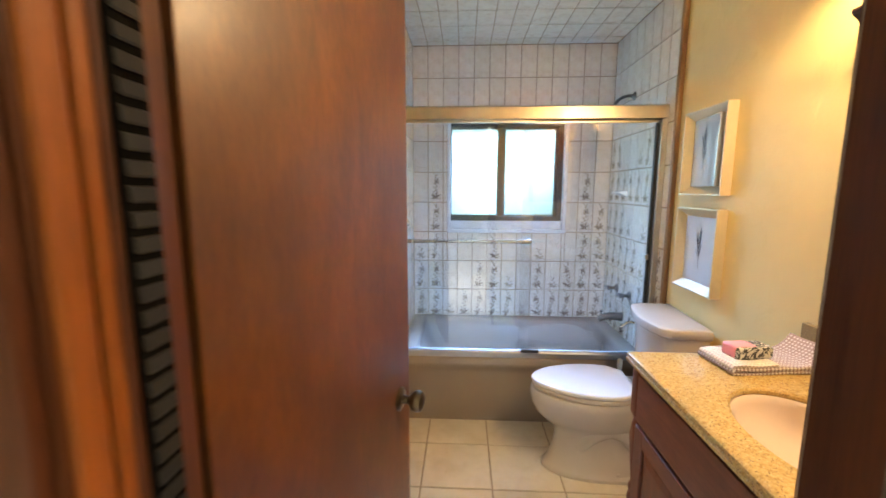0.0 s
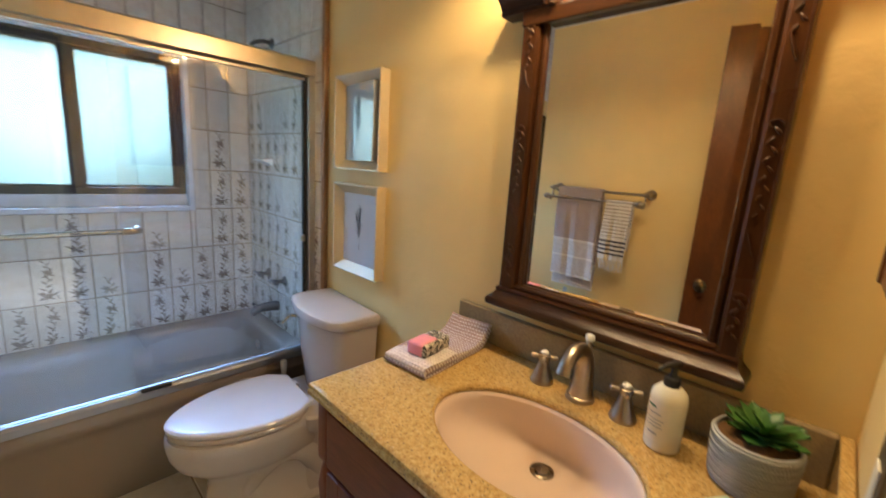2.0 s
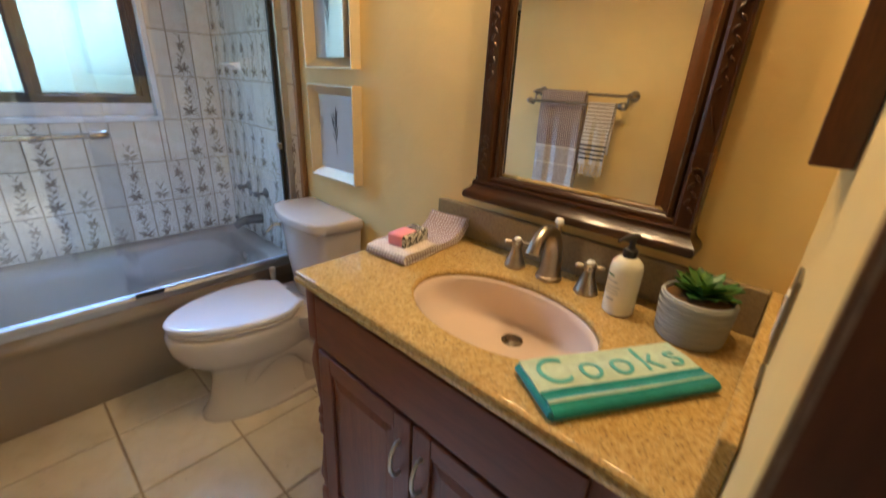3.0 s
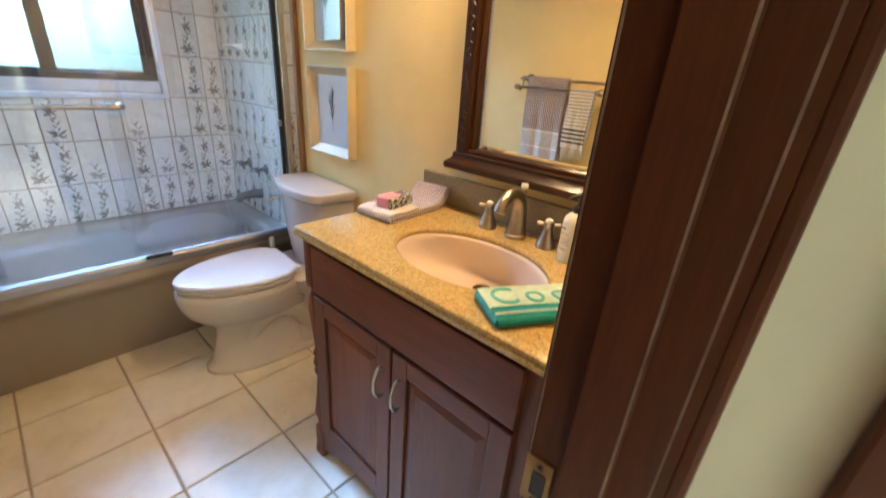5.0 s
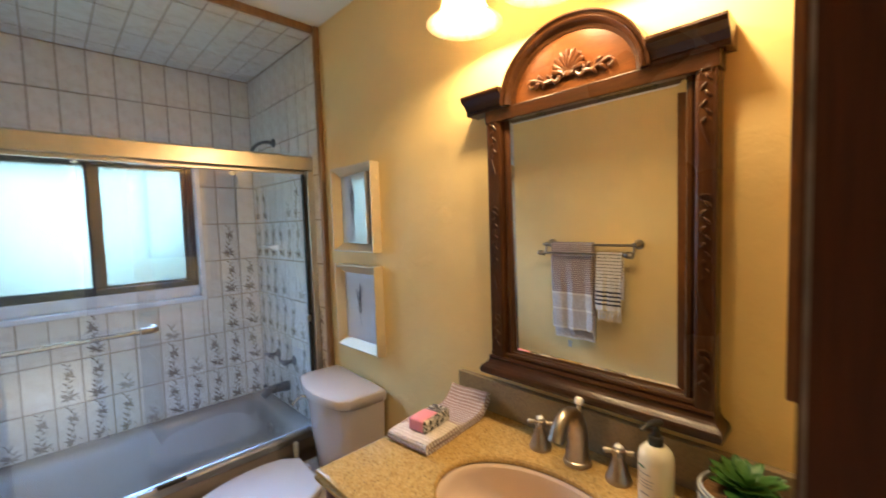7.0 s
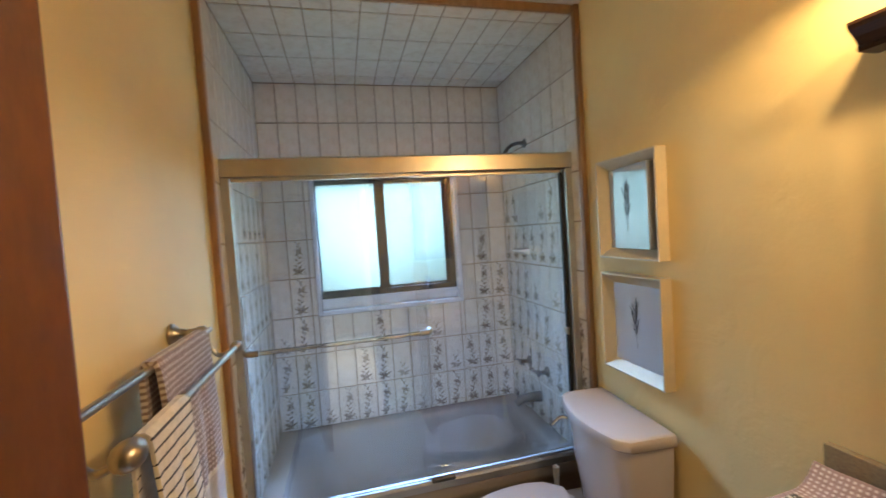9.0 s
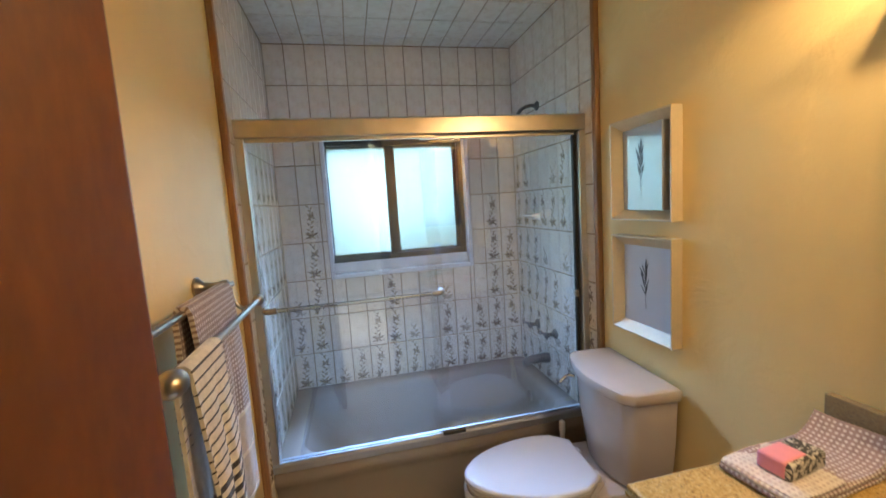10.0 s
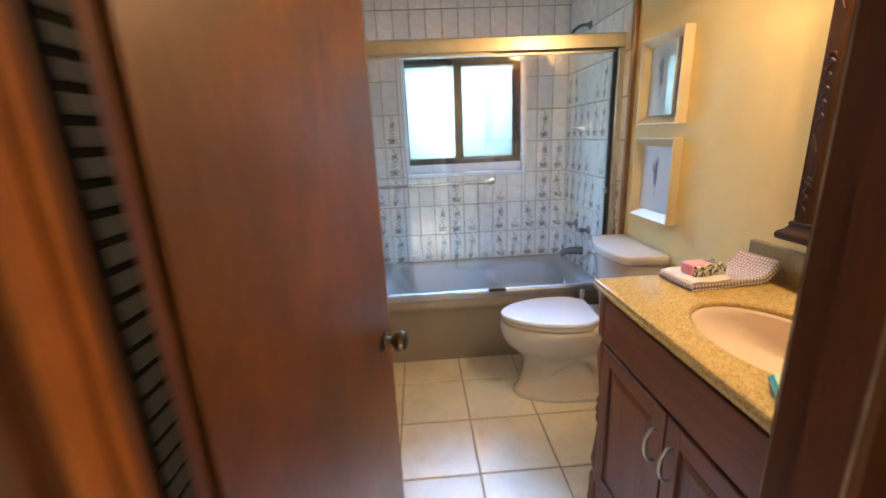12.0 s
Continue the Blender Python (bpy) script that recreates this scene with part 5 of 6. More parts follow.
# ---- mirror ----
def build_mirror():
    yc = 1.5475
    root = thing("wall_mirror", (XE, yc, 1.04), "carved mahogany framed mirror with an arched crest", "mirror")
    gy0, gy1, gz0, gz1 = 1.294, 1.740, 1.098, 1.768
    xg, bev = XE - 0.028, 0.020
    bm = bmesh.new()
    rings = []
    for g, x in ((0.0, xg + 0.0025), (bev, xg)):
        rings.append([(x, gy0 - 0.004 + g, gz0 - 0.004 + g), (x, gy1 + 0.004 - g, gz0 - 0.004 + g), (x, gy1 + 0.004 - g, gz1 + 0.004 - g), (x, gy0 - 0.004 + g, gz1 + 0.004 - g)])
    loft(bm, rings, True, True, True)
    for v in bm.verts:
        v.co.x += 0.0042 - (v.co.z - gz0) * 0.0105
    part("mirror_glass", bm, M_MIRROR, root, "bevelled mirror glass")
    part("back_board", boxed((XE - 0.014, gy0 - 0.01, gz0 - 0.01), (XE - 0.001, gy1 + 0.01, gz1 + 0.01)), M_MIRWOOD, root)
    # pilasters with a moulded inner edge
    for s in (-1, 1):
        inner, outer = (gy1, 1.806) if s > 0 else (gy0, 1.236)
        xs = [(inner, XE - 0.030), (inner + s * 0.004, XE - 0.036), (inner + s * 0.012, XE - 0.036), (inner + s * 0.016, XE - 0.030), (inner + s * 0.020, XE - 0.044), (inner + s * 0.026, XE - 0.047), (outer - s * 0.006, XE - 0.047), (outer, XE - 0.041), (outer, XE - 0.001), (inner, XE - 0.001)]
        pil = part("pilaster", prism(bmesh.new(), [(x, y) for y, x in xs], "Z", 1.082, 1.784), M_MIRWOOD, root)
        ym = (inner + s * 0.026 + outer - s * 0.006) / 2
        rr = random.Random(11)
        # carved drops: husks at the top, middle and foot, with slim stems between
        for z0, n in ((1.752, 6), (1.505, 10), (1.190, 5)):
            for k in range(n):
                bm = bmesh.new()
                z = z0 - k * 0.0165
                side = 1 if k % 2 else -1
                sc = 1.0 - 0.04 * k
                bmesh.ops.create_uvsphere(bm, u_segments=10, v_segments=6, radius=1.0, matrix=Matrix.Translation((XE - 0.047, ym + side * 0.0042, z)) @ Matrix.Rotation(radians(side * 38), 4, "X") @ Matrix.Diagonal((0.0038, 0.0040 * sc, 0.0098 * sc, 1)))
                part("carved_leaf", bm, M_MIRWOOD, pil, "", True)
            zc = z0 + 0.012
            pts = [(XE - 0.048, ym + 0.010 * math.cos(a), zc + 0.008 * math.sin(a)) for a in [radians(-60 + 26 * i) for i in range(11)]]
            part("carved_scroll", tube(bmesh.new(), pts, 0.0022, 8), M_MIRWOOD, pil, "", True)
        for z0 in (1.640, 1.300):
            pts = curve_pts([(XE - 0.047, ym - 0.007, z0 - 0.020), (XE - 0.049, ym, z0), (XE - 0.047, ym + 0.008, z0 + 0.024)], 5)
            part("carved_stem", tube(bmesh.new(), pts, 0.0026, 8), M_MIRWOOD, pil, "", True)
        pts = [(XE - 0.0455, outer - s * 0.003, 1.10), (XE - 0.0455, outer - s * 0.003, 1.77)]
        part("edge_bead", tube(bmesh.new(), pts, 0.0026, 8), M_MIRWOOD, pil, "", True)
    # foot: stepped ledge
    foot = [(0.036, 0.000, 1.098), (0.041, 0.002, 1.096), (0.043, 0.003, 1.091), (0.041, 0.002, 1.086), (0.048, 0.006, 1.084), (0.051, 0.008, 1.079), (0.049, 0.007, 1.074), (0.050, 0.008, 1.071), (0.053, 0.010, 1.066), (0.058, 0.014, 1.061), (0.064, 0.019, 1.057), (0.070, 0.024, 1.052), (0.072, 0.026, 1.046), (0.072, 0.026, 1.038), (0.070, 0.024, 1.033), (0.066, 0.020, 1.030)]
    rings = [[(XE - 0.001, 1.242 - e, z), (XE - d, 1.242 - e, z), (XE - d, 1.808 + e, z), (XE - 0.001, 1.808 + e, z)] for d, e, z in foot]
    part("ledge", loft(bmesh.new(), rings), M_MIRWOOD_H, root)
    rail = [(XE - 0.001, gz0 + 0.004), (XE - 0.031, gz0 + 0.004), (XE - 0.035, gz0), (XE - 0.035, gz0 - 0.012), (XE - 0.001, gz0 - 0.012)]
    part("inner_rail", prism(bmesh.new(), rail, "Y", gy0, gy1), M_MIRWOOD_H, root)
    # cornice in two lengths beside the arch, over a plain top rail
    part("top_rail", boxed((XE - 0.050, 1.232, gz1 - 0.002), (XE - 0.001, 1.810, 1.802), 0.003, 2), M_MIRWOOD_H, root)
    corn = [(0.0, 1.800), (0.050, 1.800), (0.054, 1.806), (0.051, 1.812), (0.062, 1.826), (0.076, 1.838), (0.080, 1.846), (0.079, 1.852), (0.0, 1.852)]
    for y0, y1 in ((1.214, 1.357), (1.738, 1.876)):
        part("cornice", prism(bmesh.new(), [(XE - 0.001 - d, z) for d, z in corn], "Y", y0, y1), M_MIRWOOD_H, root)
    # arch: a half ring with a moulded profile
    a_out, a_in, h_out, h_in, zb = 0.196, 0.160, 0.172, 0.136, 1.802
    prof = [(1.0, 0.0), (1.0, 0.058), (0.96, 0.068), (0.86, 0.069), (0.78, 0.060), (0.66, 0.058), (0.55, 0.064), (0.40, 0.060), (0.25, 0.046), (0.0, 0.042), (0.0, 0.0)]
    rings = []
    n = 36
    for k in range(n + 1):
        th = math.pi * k / n
        ring = []
        for w, d in prof:
            ay, az = a_in + (a_out - a_in) * w, h_in + (h_out - h_in) * w
            ring.append((XE - 0.001 - d, yc + ay * math.cos(th), zb + az * math.sin(th)))
        rings.append(ring)
    part("arch", loft(bmesh.new(), rings), M_MIRWOOD_H, root, "", True)
    poly = [(yc + (a_in + 0.006) * math.cos(math.pi * k / n), zb - 0.001 + (h_in + 0.006) * math.sin(math.pi * k / n)) for k in range(n + 1)]
    part("crest_panel", prism(bmesh.new(), poly, "X", XE - 0.040, XE - 0.002), M_PANEL, root, "orange-brown crest panel")
    # carving: a shell between two leafy scrolls
    xf = XE - 0.042
    zc = zb + 0.040
    shell = part("carved_shell", boxed((xf - 0.006, yc - 0.010, zc - 0.008), (xf + 0.001, yc + 0.010, zc + 0.006), 0.003, 2), M_CARVED, root, "carved shell ornament", True)
    for k in range(9):
        a = radians(90 + (k - 4) * 19)
        L = 0.056 - 0.0014 * abs(k - 4) ** 1.6
        pts = [(xf - 0.001, yc + 0.006 * math.cos(a), zc + 0.004 * math.sin(a)), (xf - 0.008, yc + 0.5 * L * math.cos(a), zc + 0.5 * L * math.sin(a)), (xf - 0.006, yc + 0.9 * L * math.cos(a), zc + 0.9 * L * math.sin(a)), (xf - 0.002, yc + L * math.cos(a), zc + L * math.sin(a))]
        part("shell_rib", tube(bmesh.new(), pts, [0.0030, 0.0055, 0.0070, 0.0042], 8), M_CARVED, shell, "", True)
    for s in (-1, 1):
        sp = [(0.010, -0.004), (0.030, 0.010), (0.044, -0.002), (0.034, -0.014), (0.022, -0.006), (0.030, 0.002)]
        sc = part("carved_scroll", tube(bmesh.new(), curve_pts([(xf - 0.004, yc + s * y, zc + z) for y, z in sp], 5), 0.0050, 8), M_CARVED, root, "", True)
        sp = [(0.040, -0.006), (0.062, -0.008), (0.084, 0.000), (0.102, 0.006), (0.112, -0.004), (0.104, -0.012), (0.098, -0.006)]
        pts = curve_pts([(xf - 0.004, yc + s * y, zc + z) for y, z in sp], 5)
        part("tendril", tube(bmesh.new(), pts, [0.0052 - 0.0022 * i / len(pts) for i in range(len(pts))], 8), M_CARVED, sc, "", True)
        for y0, z0, y1, z1 in ((0.060, -0.008, 0.072, -0.022), (0.078, -0.004, 0.094, -0.018), (0.050, -0.004, 0.060, 0.008), (0.070, -0.002, 0.086, 0.012)):
            pts = curve_pts([(xf - 0.002, yc + s * y0, zc + z0), (xf - 0.007, yc + s * (y0 + y1) / 2, zc + (z0 + z1) / 2 + 0.003), (xf - 0.002, yc + s * y1, zc + z1)], 4)
            part("leaf", tube(bmesh.new(), pts, [0.0022 + 0.0030 * math.sin(math.pi * i / (len(pts) - 1)) for i in range(len(pts))], 8), M_CARVED, sc, "", True)


build_mirror()


# ---- vanity light ----
def build_light():
    root = thing("vanity_light", (XE, 1.536, 2.15), "wall light with three bell-shaped alabaster glass shades", "wall light")
    part("back_plate", boxed((XE - 0.022, 1.536 - 0.075, 2.10), (XE - 0.001, 1.536 + 0.075, 2.20), 0.008, 3), M_NICKEL, root)
    part("bar", tube(bmesh.new(), [(XE - 0.055, 1.27, 2.15), (XE - 0.055, 1.802, 2.15)], 0.010, 14), M_NICKEL, root, "", True)
    part("bar_stem", tube(bmesh.new(), [(XE - 0.02, 1.536, 2.15), (XE - 0.055, 1.536, 2.15)], 0.012, 12), M_NICKEL, root, "", True)
    for y in (1.772, 1.536, 1.300):
        x = 1.27
        pts = curve_pts([(XE - 0.055, y, 2.15), (XE - 0.09, y, 2.185), (x + 0.02, y, 2.20), (x, y, 2.175), (x, y, 2.145)], 5)
        arm = part("arm", tube(bmesh.new(), pts, 0.007, 10), M_NICKEL, root, "", True)
        part("lamp_cup", lathe(bmesh.new(), [(0.010, 2.160), (0.028, 2.154), (0.032, 2.134), (0.029, 2.126)], (x, y, 0), 22), M_NICKEL, arm, "", True)
        prof = [(0.026, 2.130), (0.040, 2.118), (0.049, 2.095), (0.053, 2.066), (0.059, 2.040), (0.071, 2.018), (0.088, 2.003), (0.099, 1.998)]
        prof = prof + [(r - 0.0035, z + 0.001) for r, z in reversed(prof)]
        shade = part("shade", lathe(bmesh.new(), prof, (x, y, 0), 40, "Z", False, False), M_SHADE, root, "glowing bell-shaped alabaster shade", True)
        part("bulb", lathe(bmesh.new(), [(0.012, 2.128), (0.013, 2.108), (0.012, 2.080), (0.009, 2.064), (0.002, 2.060)], (x, y, 0), 18), M_WHITE, shade, "", True)


build_light()


# ---- framed prints ----
def feather(bm, x, y, z, ang, L, w):
    c, s = math.cos(ang), math.sin(ang)
    rows = []
    for i in range(7):
        u = i / 6
        ww = w * math.sin(math.pi * min(0.02 + u * 0.98, 0.985)) ** 0.8
        rows.append((u * L, ww))
    va = [bm.verts.new((x, y + c * u - s * ww, z + s * u + c * ww)) for u, ww in rows]
    vb = [bm.verts.new((x, y + c * u + s * ww, z + s * u - c * ww)) for u, ww in rows]
    for i in range(6):
        bm.faces.new((va[i], va[i + 1], vb[i + 1], vb[i]))


def build_picture(z0, z1, motif, slant):
    y0, y1 = 2.409, 2.722
    xf = XE - 0.044
    root = thing("framed_print", (XE, (y0 + y1) / 2, z0), "champagne-gold box frame with a botanical print under glass", "picture", "framed prints")
    lip, depth, slope = 0.005, 0.032, 0.040
    prof = [(0.0, XE - 0.001), (0.0, xf), (lip, xf), (slope, xf + depth), (slope, XE - 0.001)]
    rings = []
    for g, x in prof:
        rings.append([(x, y0 + g, z0 + g), (x, y1 - g, z0 + g), (x, y1 - g, z1 - g), (x, y0 + g, z1 - g)])
    # four mitred sides
    for i in range(4):
        j = (i + 1) % 4
        bm = bmesh.new()
        loft(bm, [[r[i] for r in rings], [r[j] for r in rings]])
        part("frame_side", bm, M_GOLD, root)
    px = xf + depth - 0.002
    ya, yb = y0 + slope - 0.002, y1 - slope + 0.002
    near = px - slant

    def face_x(y):
        return near + (px - near) * (y - ya) / (yb - ya)
    bm = prism(bmesh.new(), [(near, ya), (px, yb), (XE - 0.002, yb), (XE - 0.002, ya)], "Z", z0 + slope - 0.002, z1 - slope + 0.002)
    paper = part("print", bm, M_PRINT_GLOSS if slant else M_PRINT, root, "pale print under glass")
    yc, zc = (y0 + y1) / 2, (z0 + z1) / 2 - 0.045
    bm = bmesh.new()
    xi = px - 0.0006
    r = random.Random(motif)
    # a slim stem with paired narrow leaves, the longest at mid height
    stem = [(0.004 * math.sin(2.2 * u), -0.040 + 0.150 * u) for u in (i / 8 for i in range(9))]
    for (ya_, za_), (yb_, zb_) in zip(stem, stem[1:]):
        feather(bm, xi, yc + ya_, zc + za_, math.atan2(zb_ - za_, yb_ - ya_), 0.021, 0.0012)
    for k in range(5):
        u = 0.34 + 0.13 * k
        sy, sz = 0.004 * math.sin(2.2 * u), -0.040 + 0.150 * u
        for sd in (1, -1):
            L = (0.046 + 0.020 * math.sin(math.pi * (k + 1) / 6)) * r.uniform(0.6, 1.15)
            feather(bm, xi, yc + sy, zc + sz + sd * 0.004, radians(90 - sd * r.uniform(12, 36)), L, r.uniform(0.0022, 0.0042))
    feather(bm, xi, yc, zc + 0.100, radians(94), 0.050, 0.0040)
    for v in bm.verts:
        v.co.x += face_x(v.co.y) - px
    part("plant_drawing", bm, M_INK, paper, "charcoal drawing of a leafy stem")
    bm = boxed((xi - 0.0001, yc - 0.003, zc - 0.040), (xi + 0.0004, yc - 0.001, zc - 0.020))
    for v in bm.verts:
        v.co.x += face_x(v.co.y) - px
    part("caption", bm, M_TEXT, paper)


build_picture(1.372, 1.742, 3, 0.032)
build_picture(0.942, 1.314, 8, 0.0)


# ---- louvred wall cabinet and switch plates on the doorway wall ----
def build_louver():
    x0, x1, y0, y1, z0, z1 = 1.012, 1.36, YS + 0.001, YS + 0.037, 1.280, 1.95
    root = thing("louvered_cabinet", ((x0 + x1) / 2, YS, z0), "dark wooden wall cabinet with a louvred front", "wall cabinet")
    part("carcass", boxed((x0 + 0.012, y0, z0 + 0.012), (x1 - 0.012, y0 + 0.012, z1 - 0.012)), M_LOUVER, root)
    for a, b in ((x0, x0 + 0.022), (x1 - 0.022, x1)):
        part("stile", boxed((a, y0, z0), (b, y1, z1), 0.003, 2), M_LOUVER, root)
    for a, b in ((z0, z0 + 0.045), (z1 - 0.04, z1)):
        part("rail", boxed((x0 + 0.022, y0, a), (x1 - 0.022, y1 - 0.004, b), 0.003, 2), M_LOUVER, root)
    n = 15
    for k in range(n):
        z = z0 + 0.055 + k * (z1 - z0 - 0.105) / n
        part("slat", prism(bmesh.new(), [(y0 + 0.013, z + 0.034), (y1 - 0.004, z), (y1, z + 0.004), (y0 + 0.017, z + 0.040)], "X", x0 + 0.022, x1 - 0.022), M_LOUVER, root)


build_louver()


def build_plate(x, z, h):
    root = thing("switch_plate", (x, YS, z), "pewter wall plate with an ivory rocker", "switch", "wall plates")
    part("cover", boxed((x - 0.036, YS + 0.0005, z - h / 2), (x + 0.036, YS + 0.006, z + h / 2), 0.002, 2), M_PLATE, root)
    part("rocker", boxed((x - 0.017, YS + 0.006, z - 0.034), (x + 0.017, YS + 0.009, z + 0.034), 0.001), M_PLASTIC, root)


build_plate(1.125, 1.072, 0.122)
build_plate(1.085, 0.955, 0.080)


# ---- towel rack and towels ----
RX1, RZ1, RX2, RZ2, RY0, RY1 = 0.062, 1.300, 0.128, 1.252, 1.886, 2.474


def build_rack():
    root = thing("towel_rack", (XW, 2.22, RZ1), "brushed nickel double towel rack on the wall", "towel rack")
    for y, e in ((RY1 - 0.02, 1), (RY0 + 0.02, -1)):
        post = part("post", lathe(bmesh.new(), [(0.028, 0.0), (0.028, 0.006), (0.022, 0.012), (0.014, 0.020), (0.011, 0.040), (0.012, 0.058), (0.015, 0.064), (0.015, 0.078), (0.008, 0.084)], (XW, y, RZ1), 24, "X"), M_NICKEL, root, "", True)
        pts = curve_pts([(RX1, y, RZ1 - 0.008), (RX1 + 0.004, y, RZ1 - 0.040), (RX1 + 0.026, y, RZ1 - 0.066), (RX2 - 0.004, y, RZ2 - 0.004)], 6)
        part("curved_arm", tube(bmesh.new(), pts, 0.0058, 10), M_NICKEL, post, "", True)
        k = 1.0 if e > 0 else 1.35
        part("finial", lathe(bmesh.new(), [(0.002, -0.019 * k), (0.008 * k, -0.017 * k), (0.0125 * k, -0.012 * k), (0.015 * k, -0.004 * k), (0.015 * k, 0.004 * k), (0.0125 * k, 0.012 * k), (0.008 * k, 0.017 * k), (0.002, 0.019 * k)], (RX2, y, RZ2), 20, "Y"), M_NICKEL, post, "", True)
    part("rod", tube(bmesh.new(), [(RX1, RY0, RZ1), (RX1, RY1, RZ1)], 0.0075, 14), M_NICKEL, root, "", True)
    part("rod", tube(bmesh.new(), [(RX2, RY0, RZ2), (RX2, RY1, RZ2)], 0.0075, 14), M_NICKEL, root, "", True)


build_rack()


def hung(x, z, y0, y1, front, back, thick, amp, seed, lo=0.0, hi=1.0, spread=0.010, out=0.0):
    """A cloth over a rod: the stretch from lo to hi of its length, back hem first."""
    r = random.Random(seed)
    p1, p2 = r.uniform(0, 6), r.uniform(0, 6)
    total = front + back
    nr, nc = max(6, int(70 * (hi - lo))), 30
    g = []
    rad = 0.0085 + thick / 2 + out
    for i in range(nr + 1):
        s = (lo + (hi - lo) * i / nr) * total
        row = []
        for j in range(nc + 1):
            v = j / nc
            w = math.sin(v * 15 + p1) * 0.7 + math.sin(v * 27 + p2) * 0.3
            arc = math.pi * rad / 2
            if s < back - arc:
                d = back - arc - s
                px, pz = x - rad - 0.05 * spread * d + amp * 0.5 * w * min(1, d * 4), z - d
            elif s < back + arc:
                a = (s - back) / rad
                px, pz = x + rad * math.sin(a), z + rad * math.cos(a)
            else:
                d = s - back - arc
                px, pz = x + rad + 0.012 * min(1, d * 5) + amp * w * min(1, d * 4), z - d
            row.append((px, y0 + (y1 - y0) * v + 0.004 * math.sin(s * 9 + p1), pz))
        g.append(row)
    return sheet(bmesh.new(), g, thick)


bt = thing("bath_towel", (RX1, 2.31, RZ1), "brown dotted bath towel hung over the rear rod", "towel")
args = (RX1, RZ1, 2.135, 2.402, 0.55, 0.62)
part("terry_body", hung(*args, 0.010, 0.006, 4, 0.145, 0.80), M_DOTS, bt, "", True)
part("woven_band", hung(*args, 0.010, 0.006, 4, 0.80, 0.985), M_TAN_CLOTH, bt, "paler woven end band", True)
part("woven_band", hung(*args, 0.010, 0.006, 4, 0.015, 0.145), M_TAN_CLOTH, bt, "paler woven end band", True)
for a in (0.80, 0.885, 0.985, 0.004):
    part("cream_line", hung(*args, 0.0112, 0.006, 4, a, a + 0.009), M_CREAM_CLOTH, bt)
part("care_label", boxed((RX1 - 0.022, 2.30, RZ1 - 0.655), (RX1 - 0.020, 2.325, RZ1 - 0.612)), M_TEXT, bt, "dark care label")

ht = thing("hand_towel", (RX2, 2.06, RZ2), "cream hand towel with dark stripes and fringe on the front rod", "towel")
args = (RX2, RZ2, 1.942, 2.085, 0.33, 0.27)
part("cloth", hung(*args, 0.006, 0.0055, 9), M_CREAM_CLOTH, ht, "", True)
T = 0.60
stripes = [(0.27 + 0.015 + 0.0185 * k, 0.0032) for k in range(11)] + [(0.27 + 0.222 + 0.0235 * k, 0.011) for k in range(4)]
stripes += [(0.27 - 0.015 - 0.0185 * k, 0.0032) for k in range(8)]
for s0, wd in stripes:
    part("stripe", hung(*args, 0.0068, 0.0055, 9, s0 / T, (s0 + wd) / T), M_STRIPE_CLOTH, ht)
rng = random.Random(3)
for k in range(22):
    v = (k + 0.5) / 22
    w = math.sin(v * 15 + random.Random(9).uniform(0, 6)) * 0.004
    x = RX2 + 0.024 + w
    y = 1.942 + 0.135 * v
    z = RZ2 - 0.33 + 0.015
    pts = [(x, y, z), (x + rng.uniform(-0.004, 0.004), y + rng.uniform(-0.003, 0.003), z - 0.022), (x + rng.uniform(-0.006, 0.006), y + rng.uniform(-0.006, 0.006), z - rng.uniform(0.045, 0.065))]
    part("tassel", tube(bmesh.new(), pts, [0.0026, 0.0022, 0.0016], 6), M_CREAM_CLOTH, ht)


# ---- tiles, last ----
def tile_mesh(name, w, h, t, mat):
    """A slab with pillowed edges in the plane of local x and y, its face towards local z."""
    bm = bmesh.new()
    b = min(0.003, t * 0.4)
    rings = [[(-w / 2, -h / 2, 0), (w / 2, -h / 2, 0), (w / 2, h / 2, 0), (-w / 2, h / 2, 0)],
             [(-w / 2, -h / 2, t - b), (w / 2, -h / 2, t - b), (w / 2, h / 2, t - b), (-w / 2, h / 2, t - b)],
             [(-w / 2 + b * 0.4, -h / 2 + b * 0.4, t - b * 0.3), (w / 2 - b * 0.4, -h / 2 + b * 0.4, t - b * 0.3), (w / 2 - b * 0.4, h / 2 - b * 0.4, t - b * 0.3), (-w / 2 + b * 0.4, h / 2 - b * 0.4, t - b * 0.3)],
             [(-w / 2 + b, -h / 2 + b, t), (w / 2 - b, -h / 2 + b, t), (w / 2 - b, h / 2 - b, t), (-w / 2 + b, h / 2 - b, t)]]
    loft(bm, rings, True, False, True)
    bmesh.ops.recalc_face_normals(bm, faces=bm.faces)
    me = bpy.data.meshes.new(name)
    bm.to_mesh(me)
    bm.free()
    me.materials.append(mat)
    return me


